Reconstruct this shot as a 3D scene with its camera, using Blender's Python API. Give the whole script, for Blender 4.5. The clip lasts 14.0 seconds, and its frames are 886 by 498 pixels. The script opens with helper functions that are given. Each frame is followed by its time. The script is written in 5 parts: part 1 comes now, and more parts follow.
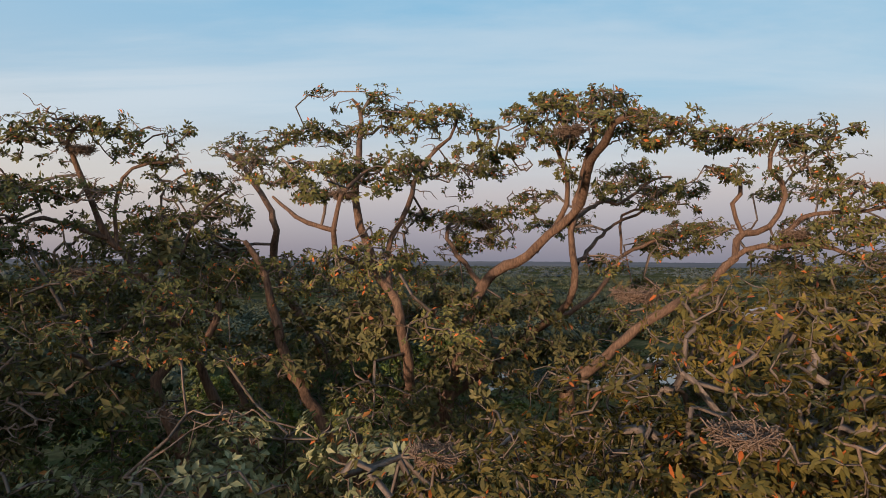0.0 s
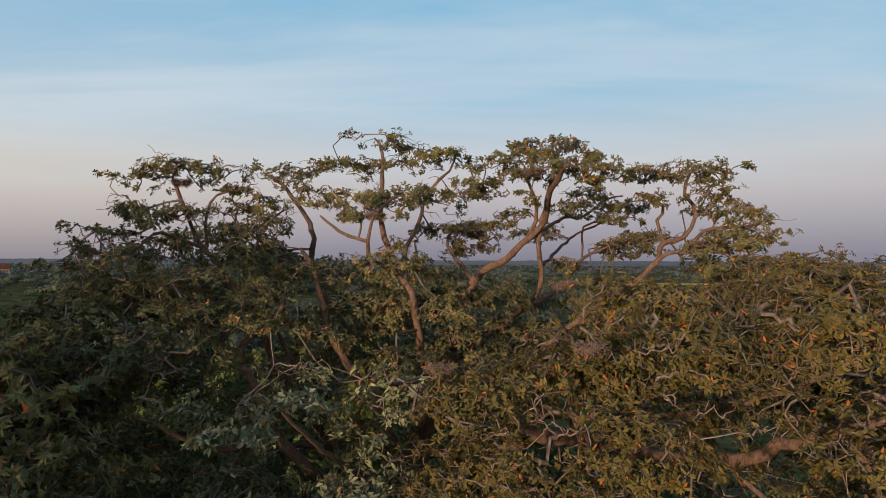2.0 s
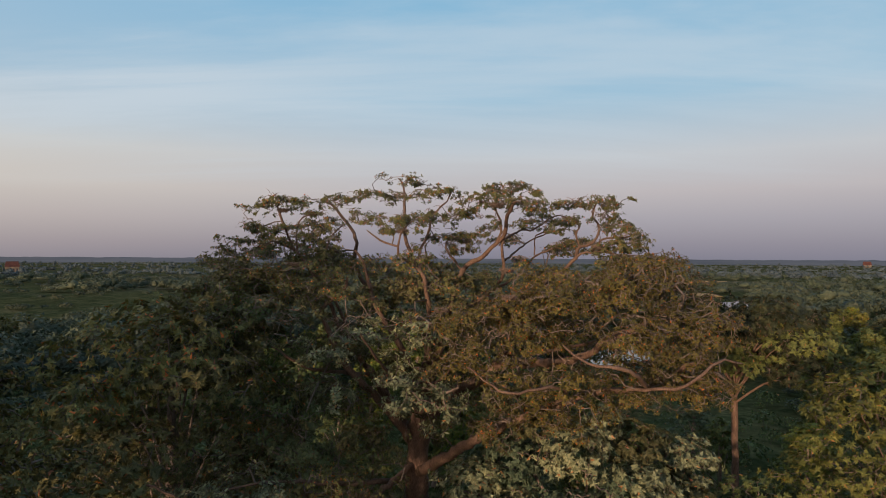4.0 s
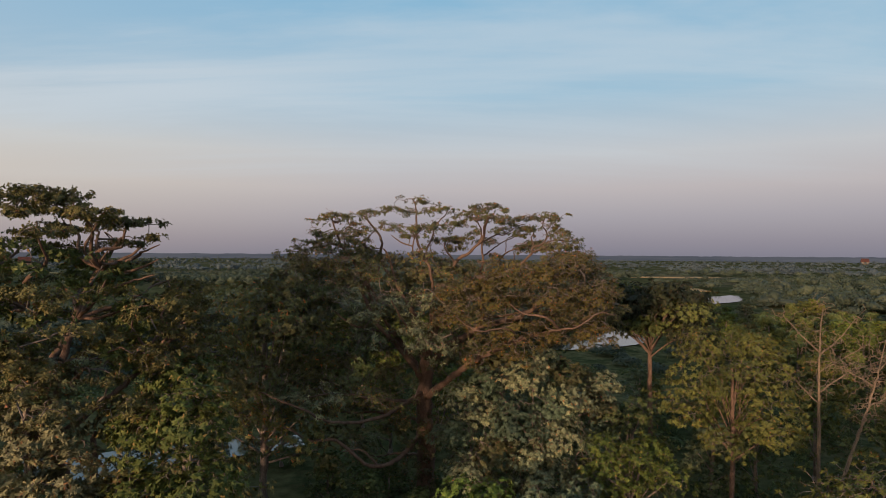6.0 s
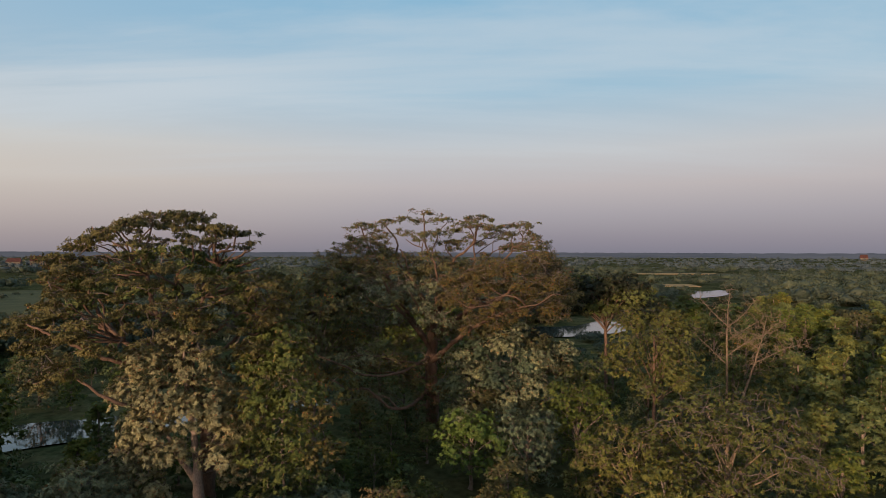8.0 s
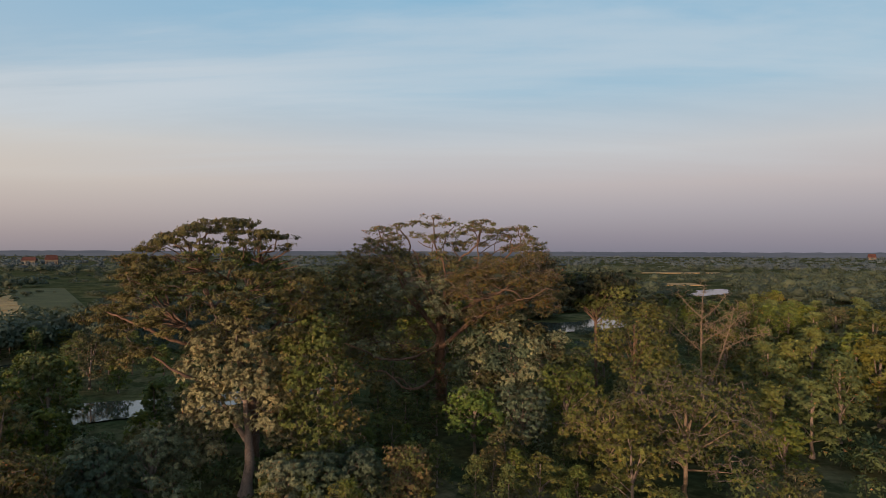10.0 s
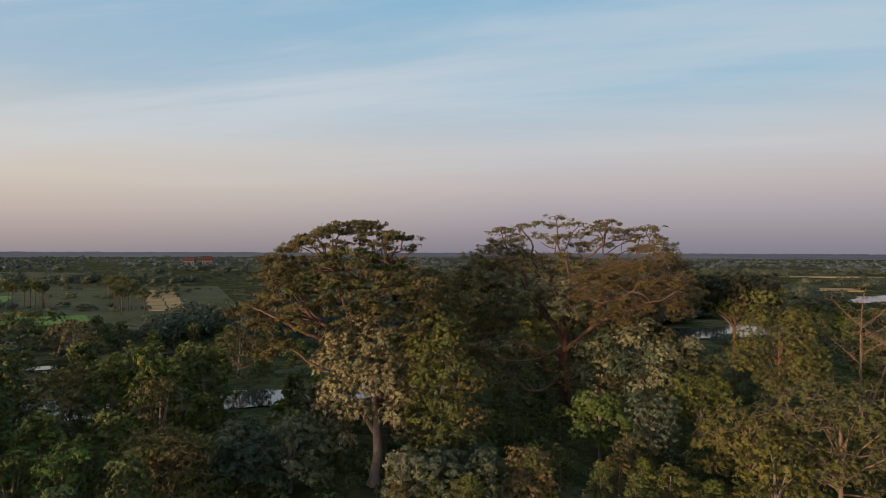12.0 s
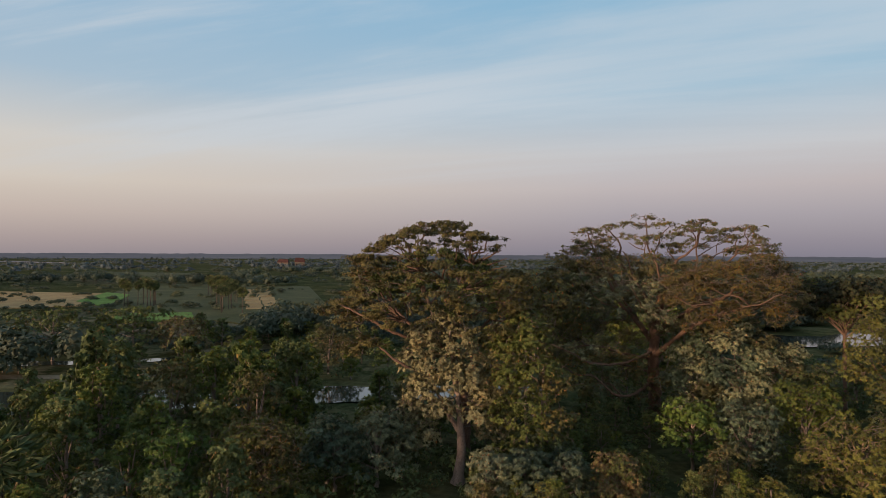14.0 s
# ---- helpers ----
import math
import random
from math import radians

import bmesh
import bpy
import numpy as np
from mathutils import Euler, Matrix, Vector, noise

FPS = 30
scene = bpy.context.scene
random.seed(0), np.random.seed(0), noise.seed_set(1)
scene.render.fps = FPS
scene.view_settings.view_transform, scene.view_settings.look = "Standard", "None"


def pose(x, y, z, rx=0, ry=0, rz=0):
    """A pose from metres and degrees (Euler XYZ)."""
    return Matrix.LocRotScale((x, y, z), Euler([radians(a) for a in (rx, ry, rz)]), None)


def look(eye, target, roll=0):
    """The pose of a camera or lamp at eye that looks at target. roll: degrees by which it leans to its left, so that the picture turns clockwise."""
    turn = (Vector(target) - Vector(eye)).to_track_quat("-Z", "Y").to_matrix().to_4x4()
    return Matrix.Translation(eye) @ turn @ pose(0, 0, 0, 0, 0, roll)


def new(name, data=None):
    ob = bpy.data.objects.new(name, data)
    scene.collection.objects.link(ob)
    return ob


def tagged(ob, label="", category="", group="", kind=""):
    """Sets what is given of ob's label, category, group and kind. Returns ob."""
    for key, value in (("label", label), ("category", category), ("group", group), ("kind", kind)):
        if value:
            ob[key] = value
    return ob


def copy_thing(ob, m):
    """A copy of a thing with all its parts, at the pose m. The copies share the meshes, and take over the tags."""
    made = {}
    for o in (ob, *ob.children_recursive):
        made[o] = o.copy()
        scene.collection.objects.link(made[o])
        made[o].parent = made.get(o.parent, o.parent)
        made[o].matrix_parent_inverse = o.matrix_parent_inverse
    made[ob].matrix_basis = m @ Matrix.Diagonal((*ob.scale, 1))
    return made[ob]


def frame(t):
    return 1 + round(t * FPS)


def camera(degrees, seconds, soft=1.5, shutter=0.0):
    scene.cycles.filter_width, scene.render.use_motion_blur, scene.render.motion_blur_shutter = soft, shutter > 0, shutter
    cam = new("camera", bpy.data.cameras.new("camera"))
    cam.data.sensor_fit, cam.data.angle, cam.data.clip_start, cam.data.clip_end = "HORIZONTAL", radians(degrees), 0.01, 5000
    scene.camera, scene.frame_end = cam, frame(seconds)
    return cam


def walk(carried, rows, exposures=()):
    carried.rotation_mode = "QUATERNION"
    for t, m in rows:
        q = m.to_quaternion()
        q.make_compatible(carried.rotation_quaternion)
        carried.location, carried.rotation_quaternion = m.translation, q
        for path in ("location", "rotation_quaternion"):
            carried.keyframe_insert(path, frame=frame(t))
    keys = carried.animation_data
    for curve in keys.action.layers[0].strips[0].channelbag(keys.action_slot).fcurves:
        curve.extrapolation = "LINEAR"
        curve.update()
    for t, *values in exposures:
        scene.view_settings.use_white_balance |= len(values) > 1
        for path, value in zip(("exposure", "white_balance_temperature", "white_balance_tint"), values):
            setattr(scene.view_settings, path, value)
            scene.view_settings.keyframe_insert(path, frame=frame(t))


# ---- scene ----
cam = camera(72.2, 14.0, soft=0.65)
# seconds, place in metres, then yaw (left), pitch (up) and lean to the left in degrees
ROWS = [
    (0.0, -0.01, 0.16, 20.17, -0.66, 1.08, 0.34),
    (0.5, -0.01, -0.35, 20.21, -0.61, 1.08, 0.34),
    (1.0, -0.02, -1.41, 20.24, -0.57, 1.04, 0.33),
    (1.5, -0.04, -3.07, 20.26, -0.54, 1.01, 0.31),
    (2.0, -0.08, -5.29, 20.26, -0.52, 1.00, 0.25),
    (2.5, -0.10, -7.94, 20.25, -0.47, 1.00, 0.18),
    (3.0, -0.13, -10.98, 20.26, -0.43, 0.95, 0.15),
    (5.5, -0.09, -29.72, 20.17, -0.38, 0.59, 0.42),
    (6.0, -0.06, -34.01, 20.21, -0.27, 0.47, 0.35),
    (6.5, -0.03, -38.21, 20.25, -0.16, 0.39, 0.26),
    (7.0, -0.04, -42.31, 20.29, -0.11, 0.33, 0.20),
    (7.5, -0.06, -46.34, 20.33, -0.09, 0.28, 0.16),
    (8.0, -0.07, -50.18, 20.37, -0.06, 0.25, 0.13),
    (8.5, -0.08, -53.60, 20.40, -0.03, 0.22, 0.13),
    (9.0, -0.10, -56.25, 20.44, 0.00, 0.19, 0.14),
    (9.5, -0.12, -58.10, 20.48, 0.08, 0.17, 0.15),
    (10.0, -0.14, -59.02, 20.51, 0.60, 0.16, 0.16),
    (10.3, -0.14, -59.22, 20.52, 1.85, 0.16, 0.17),
    (10.5, -0.13, -59.25, 20.52, 3.36, 0.16, 0.17),
    (11.0, -0.06, -59.21, 20.51, 6.76, 0.20, 0.16),
    (11.5, 0.00, -59.18, 20.46, 9.59, 0.25, 0.16),
    (12.0, 0.00, -59.18, 20.40, 12.20, 0.29, 0.18),
    (12.5, 0.02, -59.22, 20.34, 14.66, 0.35, 0.21),
    (13.0, 0.03, -59.27, 20.28, 16.34, 0.42, 0.27),
    (13.5, 0.04, -59.31, 20.23, 17.87, 0.46, 0.30),
    (14.0, 0.06, -59.33, 20.20, 20.13, 0.49, 0.31),
]
walk(cam, [(t, look((x, y, z), (x - math.sin(radians(yaw)) * math.cos(radians(pitch)), y + math.cos(radians(yaw)) * math.cos(radians(pitch)), z + math.sin(radians(pitch))), lean))
           for t, x, y, z, yaw, pitch, lean in ROWS], [(0.0, 0.19, 6380, 7), (1.5, 0.15, 6360, 6.5), (3.0, 0.09, 6370, 7), (8.0, 0.04, 6540, 8), (14.0, 0.04, 6640, 10)])

# ---- sky and sun: a low sun behind the camera and to its left ----
SUN_FROM = Vector((-0.485, -0.872, 0.077)).normalized()
sun_data = bpy.data.lights.new("sun", "SUN")
sun_data.energy, sun_data.angle, sun_data.color = 5.0, radians(2.0), (1.0, 0.68, 0.46)
sun = new("sun", sun_data)
sun.matrix_world = look((0, -100, 60), Vector((0, -100, 60)) - SUN_FROM)


def lin(r, g, b):
    """Scene colour from 0-255 display values."""
    return tuple(((v / 255 + 0.055) / 1.055) ** 2.4 if v > 10 else v / 255 / 12.92 for v in (r, g, b))


def node(tree, kind, **sets):
    n = tree.nodes.new(kind)
    for key, value in sets.items():
        if key in n.inputs:
            n.inputs[key].default_value = value
    return n


def ramp(tree, stops, factor=None, smooth=False):
    n = tree.nodes.new("ShaderNodeValToRGB")
    e = n.color_ramp.elements
    if smooth:
        n.color_ramp.interpolation = "EASE"
    while len(e) < len(stops):
        e.new(0.5)
    for item, (at, c) in zip(e, stops):
        item.position, item.color = at, (*c, 1)
    if factor is not None:
        tree.links.new(factor, n.inputs[0])
    return n.outputs[0]


def mix(tree, factor, a, b, blend="MIX"):
    n = tree.nodes.new("ShaderNodeMix")
    n.data_type, n.blend_type = "RGBA", blend
    for socket, value in ((n.inputs[0], factor), (n.inputs[6], a), (n.inputs[7], b)):
        if isinstance(value, bpy.types.NodeSocket):
            tree.links.new(value, socket)
        else:
            socket.default_value = value if isinstance(value, float) else (*value, 1)
    return n.outputs[2]


def calc(tree, op, a, b=0.0, c=0.0):
    n = tree.nodes.new("ShaderNodeMath")
    n.operation = op
    for socket, value in zip(n.inputs, (a, b, c)):
        if isinstance(value, bpy.types.NodeSocket):
            tree.links.new(value, socket)
        else:
            socket.default_value = value
    return n.outputs[0]


world = bpy.data.worlds.new("evening_sky")
scene.world = world
world.use_nodes = True
wt = world.node_tree
wt.nodes.clear()
way = wt.nodes.new("ShaderNodeTexCoord").outputs["Generated"]
parts = wt.nodes.new("ShaderNodeSeparateXYZ")
wt.links.new(way, parts.inputs[0])
up = parts.outputs[2]
# clear dusk colours by height: away from the sun a mauve earth shadow, elsewhere a warmer rim
SKY_R = [(0.0, lin(124, 122, 137)), (0.022, lin(135, 131, 145)), (0.06, lin(156, 150, 161)), (0.105, lin(179, 170, 174)),
         (0.16, lin(186, 186, 191)), (0.25, lin(152, 182, 203)), (0.40, lin(128, 173, 203)), (1.0, lin(108, 152, 193))]
SKY_L = [(0.0, lin(148, 138, 142)), (0.022, lin(164, 151, 151)), (0.06, lin(188, 174, 167)), (0.105, lin(203, 193, 182)),
         (0.16, lin(201, 197, 192)), (0.25, lin(161, 182, 200)), (0.40, lin(140, 175, 203)), (1.0, lin(112, 153, 193))]
height = calc(wt, "MAXIMUM", up, 0.0)
right_sky, left_sky = ramp(wt, SKY_R, height), ramp(wt, SKY_L, height)
side = calc(wt, "MULTIPLY_ADD", parts.outputs[0], -1.2, -0.08)
side_n = wt.nodes.new("ShaderNodeClamp")
wt.links.new(side, side_n.inputs[0])
clear = mix(wt, side_n.outputs[0], right_sky, left_sky)
# thin high cloud, drawn out along the horizon
flat = wt.nodes.new("ShaderNodeCombineXYZ")
lift = calc(wt, "ADD", up, 0.12)
wt.links.new(calc(wt, "DIVIDE", parts.outputs[0], lift), flat.inputs[0])
wt.links.new(calc(wt, "DIVIDE", parts.outputs[1], lift), flat.inputs[1])
spread = node(wt, "ShaderNodeMapping")
wt.links.new(flat.outputs[0], spread.inputs[0])
spread.inputs["Location"].default_value = (3.1, 1.7, 0)
spread.inputs["Rotation"].default_value = (0, 0, radians(-10))
spread.inputs["Scale"].default_value = (0.26, 1.15, 1)
wisps = node(wt, "ShaderNodeTexNoise", Scale=1.0, Detail=8.0, Roughness=0.6, Distortion=0.5)
wt.links.new(spread.outputs[0], wisps.inputs["Vector"])
cover = ramp(wt, [(0.41, (0, 0, 0)), (0.66, (1, 1, 1))], wisps.outputs[0], smooth=True)
above = ramp(wt, [(0.09, (0, 0, 0)), (0.24, (1, 1, 1))], height)
veil = calc(wt, "MULTIPLY", cover, above)
cloudy = mix(wt, calc(wt, "MULTIPLY", veil, calc(wt, "MULTIPLY_ADD", side_n.outputs[0], 0.75, 0.5)), clear, lin(193, 201, 210))
# the glow round the sun, behind the camera
toward = wt.nodes.new("ShaderNodeVectorMath")
toward.operation = "DOT_PRODUCT"
wt.links.new(way, toward.inputs[0])
toward.inputs[1].default_value = SUN_FROM
glow = ramp(wt, [(0.35, (0, 0, 0)), (0.85, (0.35, 0.2, 0.1)), (1.0, (1.0, 0.55, 0.22))], toward.outputs["Value"])
lit = mix(wt, 1.0, cloudy, glow, "ADD")
air = wt.nodes.new("ShaderNodeTexSky")
air.sky_type, air.sun_disc = "NISHITA", False
air.sun_elevation, air.sun_rotation = math.asin(SUN_FROM.z), math.atan2(SUN_FROM.x, SUN_FROM.y)
scaled = mix(wt, 1.0, air.outputs[0], (0.1, 0.1, 0.1), "MULTIPLY")
final = mix(wt, 0.08, lit, scaled)
background = wt.nodes.new("ShaderNodeBackground")
wt.links.new(final, background.inputs[0])
background.inputs[1].default_value = 1.12
wt.links.new(background.outputs[0], wt.nodes.new("ShaderNodeOutputWorld").inputs[0])


# ---- materials ----
def shader(name):
    m = bpy.data.materials.new(name)
    m.use_nodes = True
    t = m.node_tree
    return m, t, t.nodes["Principled BSDF"]


def noise_of(t, scale, detail=4.0, space="Object", rough=0.55, stretch=None):
    co = t.nodes.new("ShaderNodeTexCoord").outputs[space]
    if stretch:
        mp = node(t, "ShaderNodeMapping")
        mp.inputs["Scale"].default_value = stretch
        t.links.new(co, mp.inputs[0])
        co = mp.outputs[0]
    n = node(t, "ShaderNodeTexNoise", Scale=scale, Detail=detail, Roughness=rough)
    t.links.new(co, n.inputs["Vector"])
    return n.outputs[0]


def bump(t, b, height, strength, distance):
    n = node(t, "ShaderNodeBump", Strength=strength, Distance=distance)
    t.links.new(height, n.inputs["Height"])
    t.links.new(n.outputs[0], b.inputs["Normal"])


def leaf_material(name, dark, mid, pale, dead=None, dead_share=0.04, clump=0.35, gloss=0.6, through_share=0.12):
    """Leaves: each one its own shade, in patches darkened to add shadow between clumps, and a share of withered ones.
    """
    m, t, b = shader(name)
    own = t.nodes.new("ShaderNodeNewGeometry").outputs["Random Per Island"]
    dark, pale = (tuple(0.35 * q + 0.65 * p for p, q in zip(end, mid)) for end in (dark, pale))
    c = ramp(t, [(0.0, dark), (0.5, mid), (1.0, pale)], own)
    patch = ramp(t, [(0.33, (0.54, 0.58, 0.6)), (0.66, (1.24, 1.21, 1.07))], noise_of(t, clump, 3.0))
    c = mix(t, 1.0, c, patch, "MULTIPLY")
    vary = t.nodes.new("ShaderNodeObjectInfo").outputs["Random"]
    c = mix(t, 1.0, c, ramp(t, [(0.0, (0.8, 0.86, 0.9)), (0.5, (1, 1, 1)), (1.0, (1.22, 1.1, 0.86))], vary), "MULTIPLY")
    if dead:
        wn = t.nodes.new("ShaderNodeTexWhiteNoise")
        wn.noise_dimensions = "1D"
        t.links.new(own, wn.inputs["W"])
        c = mix(t, calc(t, "LESS_THAN", wn.outputs[0], dead_share), c, dead)
    t.links.new(c, b.inputs["Base Color"])
    b.inputs["Roughness"].default_value = gloss
    b.inputs["Specular IOR Level"].default_value = 0.18
    thin = t.nodes.new("ShaderNodeBsdfTranslucent")
    t.links.new(mix(t, 1.0, c, (1.0, 1.1, 0.6), "MULTIPLY"), thin.inputs[0])
    both = t.nodes.new("ShaderNodeMixShader")
    both.inputs[0].default_value = through_share
    t.links.new(b.outputs[0], both.inputs[1])
    t.links.new(thin.outputs[0], both.inputs[2])
    t.links.new(both.outputs[0], t.nodes["Material Output"].inputs[0])
    return m


def bark_material(name, dark, mid, pale, scale=3.0):
    m, t, b = shader(name)
    coarse = noise_of(t, scale, 5.0, stretch=(1, 1, 0.35))
    fine = noise_of(t, scale * 9, 6.0, stretch=(1, 1, 0.25))
    c = ramp(t, [(0.3, dark), (0.5, mid), (0.72, pale)], coarse)
    c = mix(t, 0.55, c, ramp(t, [(0.35, dark), (0.65, pale)], fine))
    t.links.new(c, b.inputs["Base Color"])
    b.inputs["Roughness"].default_value = 0.9
    b.inputs["Specular IOR Level"].default_value = 0.15
    bump(t, b, fine, 0.6, 0.03)
    return m


def plain_rough(name, stops, scale, rough=0.9, fine=None, relief=0.02, space="Object"):
    m, t, b = shader(name)
    c = ramp(t, stops, noise_of(t, scale, 6.0, space))
    f = noise_of(t, fine or scale * 8, 5.0, space)
    c = mix(t, 1.0, c, ramp(t, [(0.3, (0.7, 0.7, 0.7)), (0.7, (1.25, 1.25, 1.25))], f), "MULTIPLY")
    t.links.new(c, b.inputs["Base Color"])
    b.inputs["Roughness"].default_value = rough
    b.inputs["Specular IOR Level"].default_value = 0.1
    bump(t, b, f, 0.5, relief)
    return m


OLIVE = leaf_material("olive_leaves", (0.068, 0.071, 0.025), (0.140, 0.133, 0.045), (0.241, 0.200, 0.076), (0.420, 0.125, 0.039), 0.05)
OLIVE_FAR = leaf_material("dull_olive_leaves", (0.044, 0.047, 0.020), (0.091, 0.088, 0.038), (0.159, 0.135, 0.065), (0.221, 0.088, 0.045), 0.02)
PALE = leaf_material("pale_grey_green_leaves", (0.083, 0.100, 0.060), (0.183, 0.195, 0.112), (0.339, 0.332, 0.200), (0.279, 0.134, 0.052), 0.03, gloss=0.5)
# Warm copy of PALE: golden sunlight is put into the leaf colour.
PALE_WARM = leaf_material("sun_gilded_pale_leaves", (0.107, 0.102, 0.054), (0.226, 0.204, 0.111), (0.376, 0.325, 0.186), (0.250, 0.119, 0.053), 0.04, gloss=0.5)
GREEN = leaf_material("fresh_green_leaves", (0.039, 0.063, 0.015), (0.088, 0.114, 0.023), (0.163, 0.166, 0.043), (0.217, 0.134, 0.033), 0.02)
BRIGHT = leaf_material("bright_green_leaves", (0.046, 0.074, 0.017), (0.086, 0.130, 0.026), (0.143, 0.179, 0.041))
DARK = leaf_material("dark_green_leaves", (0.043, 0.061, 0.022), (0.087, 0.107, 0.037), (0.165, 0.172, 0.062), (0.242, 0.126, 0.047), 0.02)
SOMBRE = leaf_material("sombre_brown_green_leaves", (0.016, 0.02, 0.01), (0.032, 0.036, 0.017), (0.056, 0.056, 0.026), (0.09, 0.05, 0.02), 0.04)
BLUISH = leaf_material("blue_green_leaves", (0.044, 0.063, 0.038), (0.084, 0.109, 0.067), (0.154, 0.170, 0.105))
YELLOW = leaf_material("yellow_olive_leaves", (0.050, 0.056, 0.015), (0.099, 0.103, 0.026), (0.158, 0.149, 0.042), (0.195, 0.101, 0.028), 0.02)
YELLOWGREEN = leaf_material("yellow_green_leaves", (0.040, 0.054, 0.015), (0.080, 0.101, 0.025), (0.135, 0.142, 0.042), (0.193, 0.133, 0.042), 0.03)
# Olive with withered leaves, its hue warmed to add to the low sun.
OLIVE_WARM = leaf_material("olive_leaves_with_withered_ones", (0.041, 0.040, 0.013), (0.083, 0.075, 0.023), (0.145, 0.111, 0.038), (0.303, 0.087, 0.023), 0.035)
RUSTY = leaf_material("rusty_brown_leaves", (0.084, 0.056, 0.028), (0.154, 0.098, 0.049), (0.224, 0.154, 0.070), (0.126, 0.140, 0.042), 0.3)
PALM = leaf_material("palm_leaves", (0.049, 0.070, 0.028), (0.098, 0.119, 0.049), (0.154, 0.168, 0.077), (0.238, 0.168, 0.084), 0.06)
# Blue is raised in both to paint in haze, more in the farther one.
WOODS = leaf_material("far_woods_leaves", (0.044, 0.060, 0.039), (0.067, 0.080, 0.052), (0.098, 0.102, 0.069), clump=0.02)
FAR_WOODS = leaf_material("hazed_far_leaves", (0.062, 0.080, 0.087), (0.084, 0.100, 0.110), (0.111, 0.124, 0.132), clump=0.01)
BARK = bark_material("grey_brown_bark", (0.07, 0.05, 0.04), (0.17, 0.125, 0.1), (0.3, 0.235, 0.19))
RED_BARK = bark_material("reddish_bark", (0.045, 0.027, 0.02), (0.11, 0.067, 0.047), (0.19, 0.125, 0.09))
DEAD_WOOD = bark_material("bleached_dead_wood", (0.085, 0.062, 0.045), (0.165, 0.118, 0.075), (0.26, 0.19, 0.13))
TWIG = bark_material("twig_bark", (0.055, 0.042, 0.036), (0.115, 0.09, 0.076), (0.2, 0.16, 0.135), 1.2)
BARE_TWIG = bark_material("pinkish_bare_twigs", (0.08, 0.056, 0.044), (0.18, 0.13, 0.104), (0.31, 0.23, 0.185), 1.2)
PALM_BARK = bark_material("palm_bark", (0.035, 0.028, 0.022), (0.07, 0.055, 0.042), (0.12, 0.095, 0.075))
NEST = bark_material("nest_sticks", (0.06, 0.04, 0.03), (0.15, 0.1, 0.075), (0.3, 0.22, 0.17), 6.0)
EGG = plain_rough("pale_blue_shell", [(0.3, (0.4, 0.55, 0.6)), (0.7, (0.5, 0.66, 0.7))], 8.0, 0.5)


def ground_material():
    m, t, b = shader("ground_cover")
    big = noise_of(t, 0.006, 5.0)
    mid = noise_of(t, 0.05, 6.0)
    fine = noise_of(t, 0.9, 6.0)
    grass = ramp(t, [(0.3, (0.052, 0.052, 0.022)), (0.5, (0.084, 0.078, 0.034)), (0.7, (0.135, 0.112, 0.056))], mid)
    dry = ramp(t, [(0.35, (0.12, 0.095, 0.06)), (0.65, (0.2, 0.16, 0.1))], mid)
    c = mix(t, ramp(t, [(0.52, (0, 0, 0)), (0.62, (1, 1, 1))], big), grass, dry)
    tufts = noise_of(t, 0.13, 7.0, rough=0.7)
    c = mix(t, ramp(t, [(0.47, (0, 0, 0)), (0.58, (1, 1, 1))], tufts), c, (0.042, 0.048, 0.02))
    c = mix(t, 1.0, c, ramp(t, [(0.3, (0.6, 0.6, 0.6)), (0.7, (1.3, 1.3, 1.3))], fine), "MULTIPLY")
    t.links.new(c, b.inputs["Base Color"])
    b.inputs["Roughness"].default_value = 1.0
    b.inputs["Specular IOR Level"].default_value = 0.0
    bump(t, b, fine, 0.8, 0.25)
    return m


def water_material():
    m, t, b = shader("still_water")
    c = ramp(t, [(0.3, (0.02, 0.025, 0.02)), (0.7, (0.045, 0.045, 0.035))], noise_of(t, 0.1))
    t.links.new(c, b.inputs["Base Color"])
    b.inputs["Roughness"].default_value = 0.06
    b.inputs["IOR"].default_value = 1.33
    b.inputs["Specular IOR Level"].default_value = 0.9
    bump(t, b, noise_of(t, 1.4, 3.0), 0.06, 0.05)
    return m


GROUND = ground_material()
WATER = water_material()
RICE = plain_rough("young_rice", [(0.35, (0.1, 0.17, 0.03)), (0.65, (0.15, 0.23, 0.05))], 0.15, fine=2.0)
STUBBLE = plain_rough("cut_straw_stubble", [(0.35, (0.29, 0.178, 0.072)), (0.65, (0.42, 0.262, 0.11))], 0.12, fine=1.5)
MEADOW = plain_rough("rough_pasture", [(0.35, (0.056, 0.058, 0.02)), (0.65, (0.094, 0.086, 0.033))], 0.08, fine=1.2)
MUD = plain_rough("dry_mud", [(0.35, (0.10, 0.085, 0.05)), (0.65, (0.17, 0.145, 0.1))], 0.2, fine=2.0)
ROOF = plain_rough("red_tile_roof", [(0.35, (0.06, 0.026, 0.02)), (0.65, (0.09, 0.038, 0.029))], 0.4, 0.7)
PLASTER = plain_rough("cream_plaster", [(0.35, (0.11, 0.088, 0.07)), (0.65, (0.16, 0.13, 0.10))], 0.3, 0.8)
PANE = plain_rough("dark_window", [(0.35, (0.02, 0.02, 0.025)), (0.65, (0.04, 0.04, 0.045))], 0.5, 0.2)


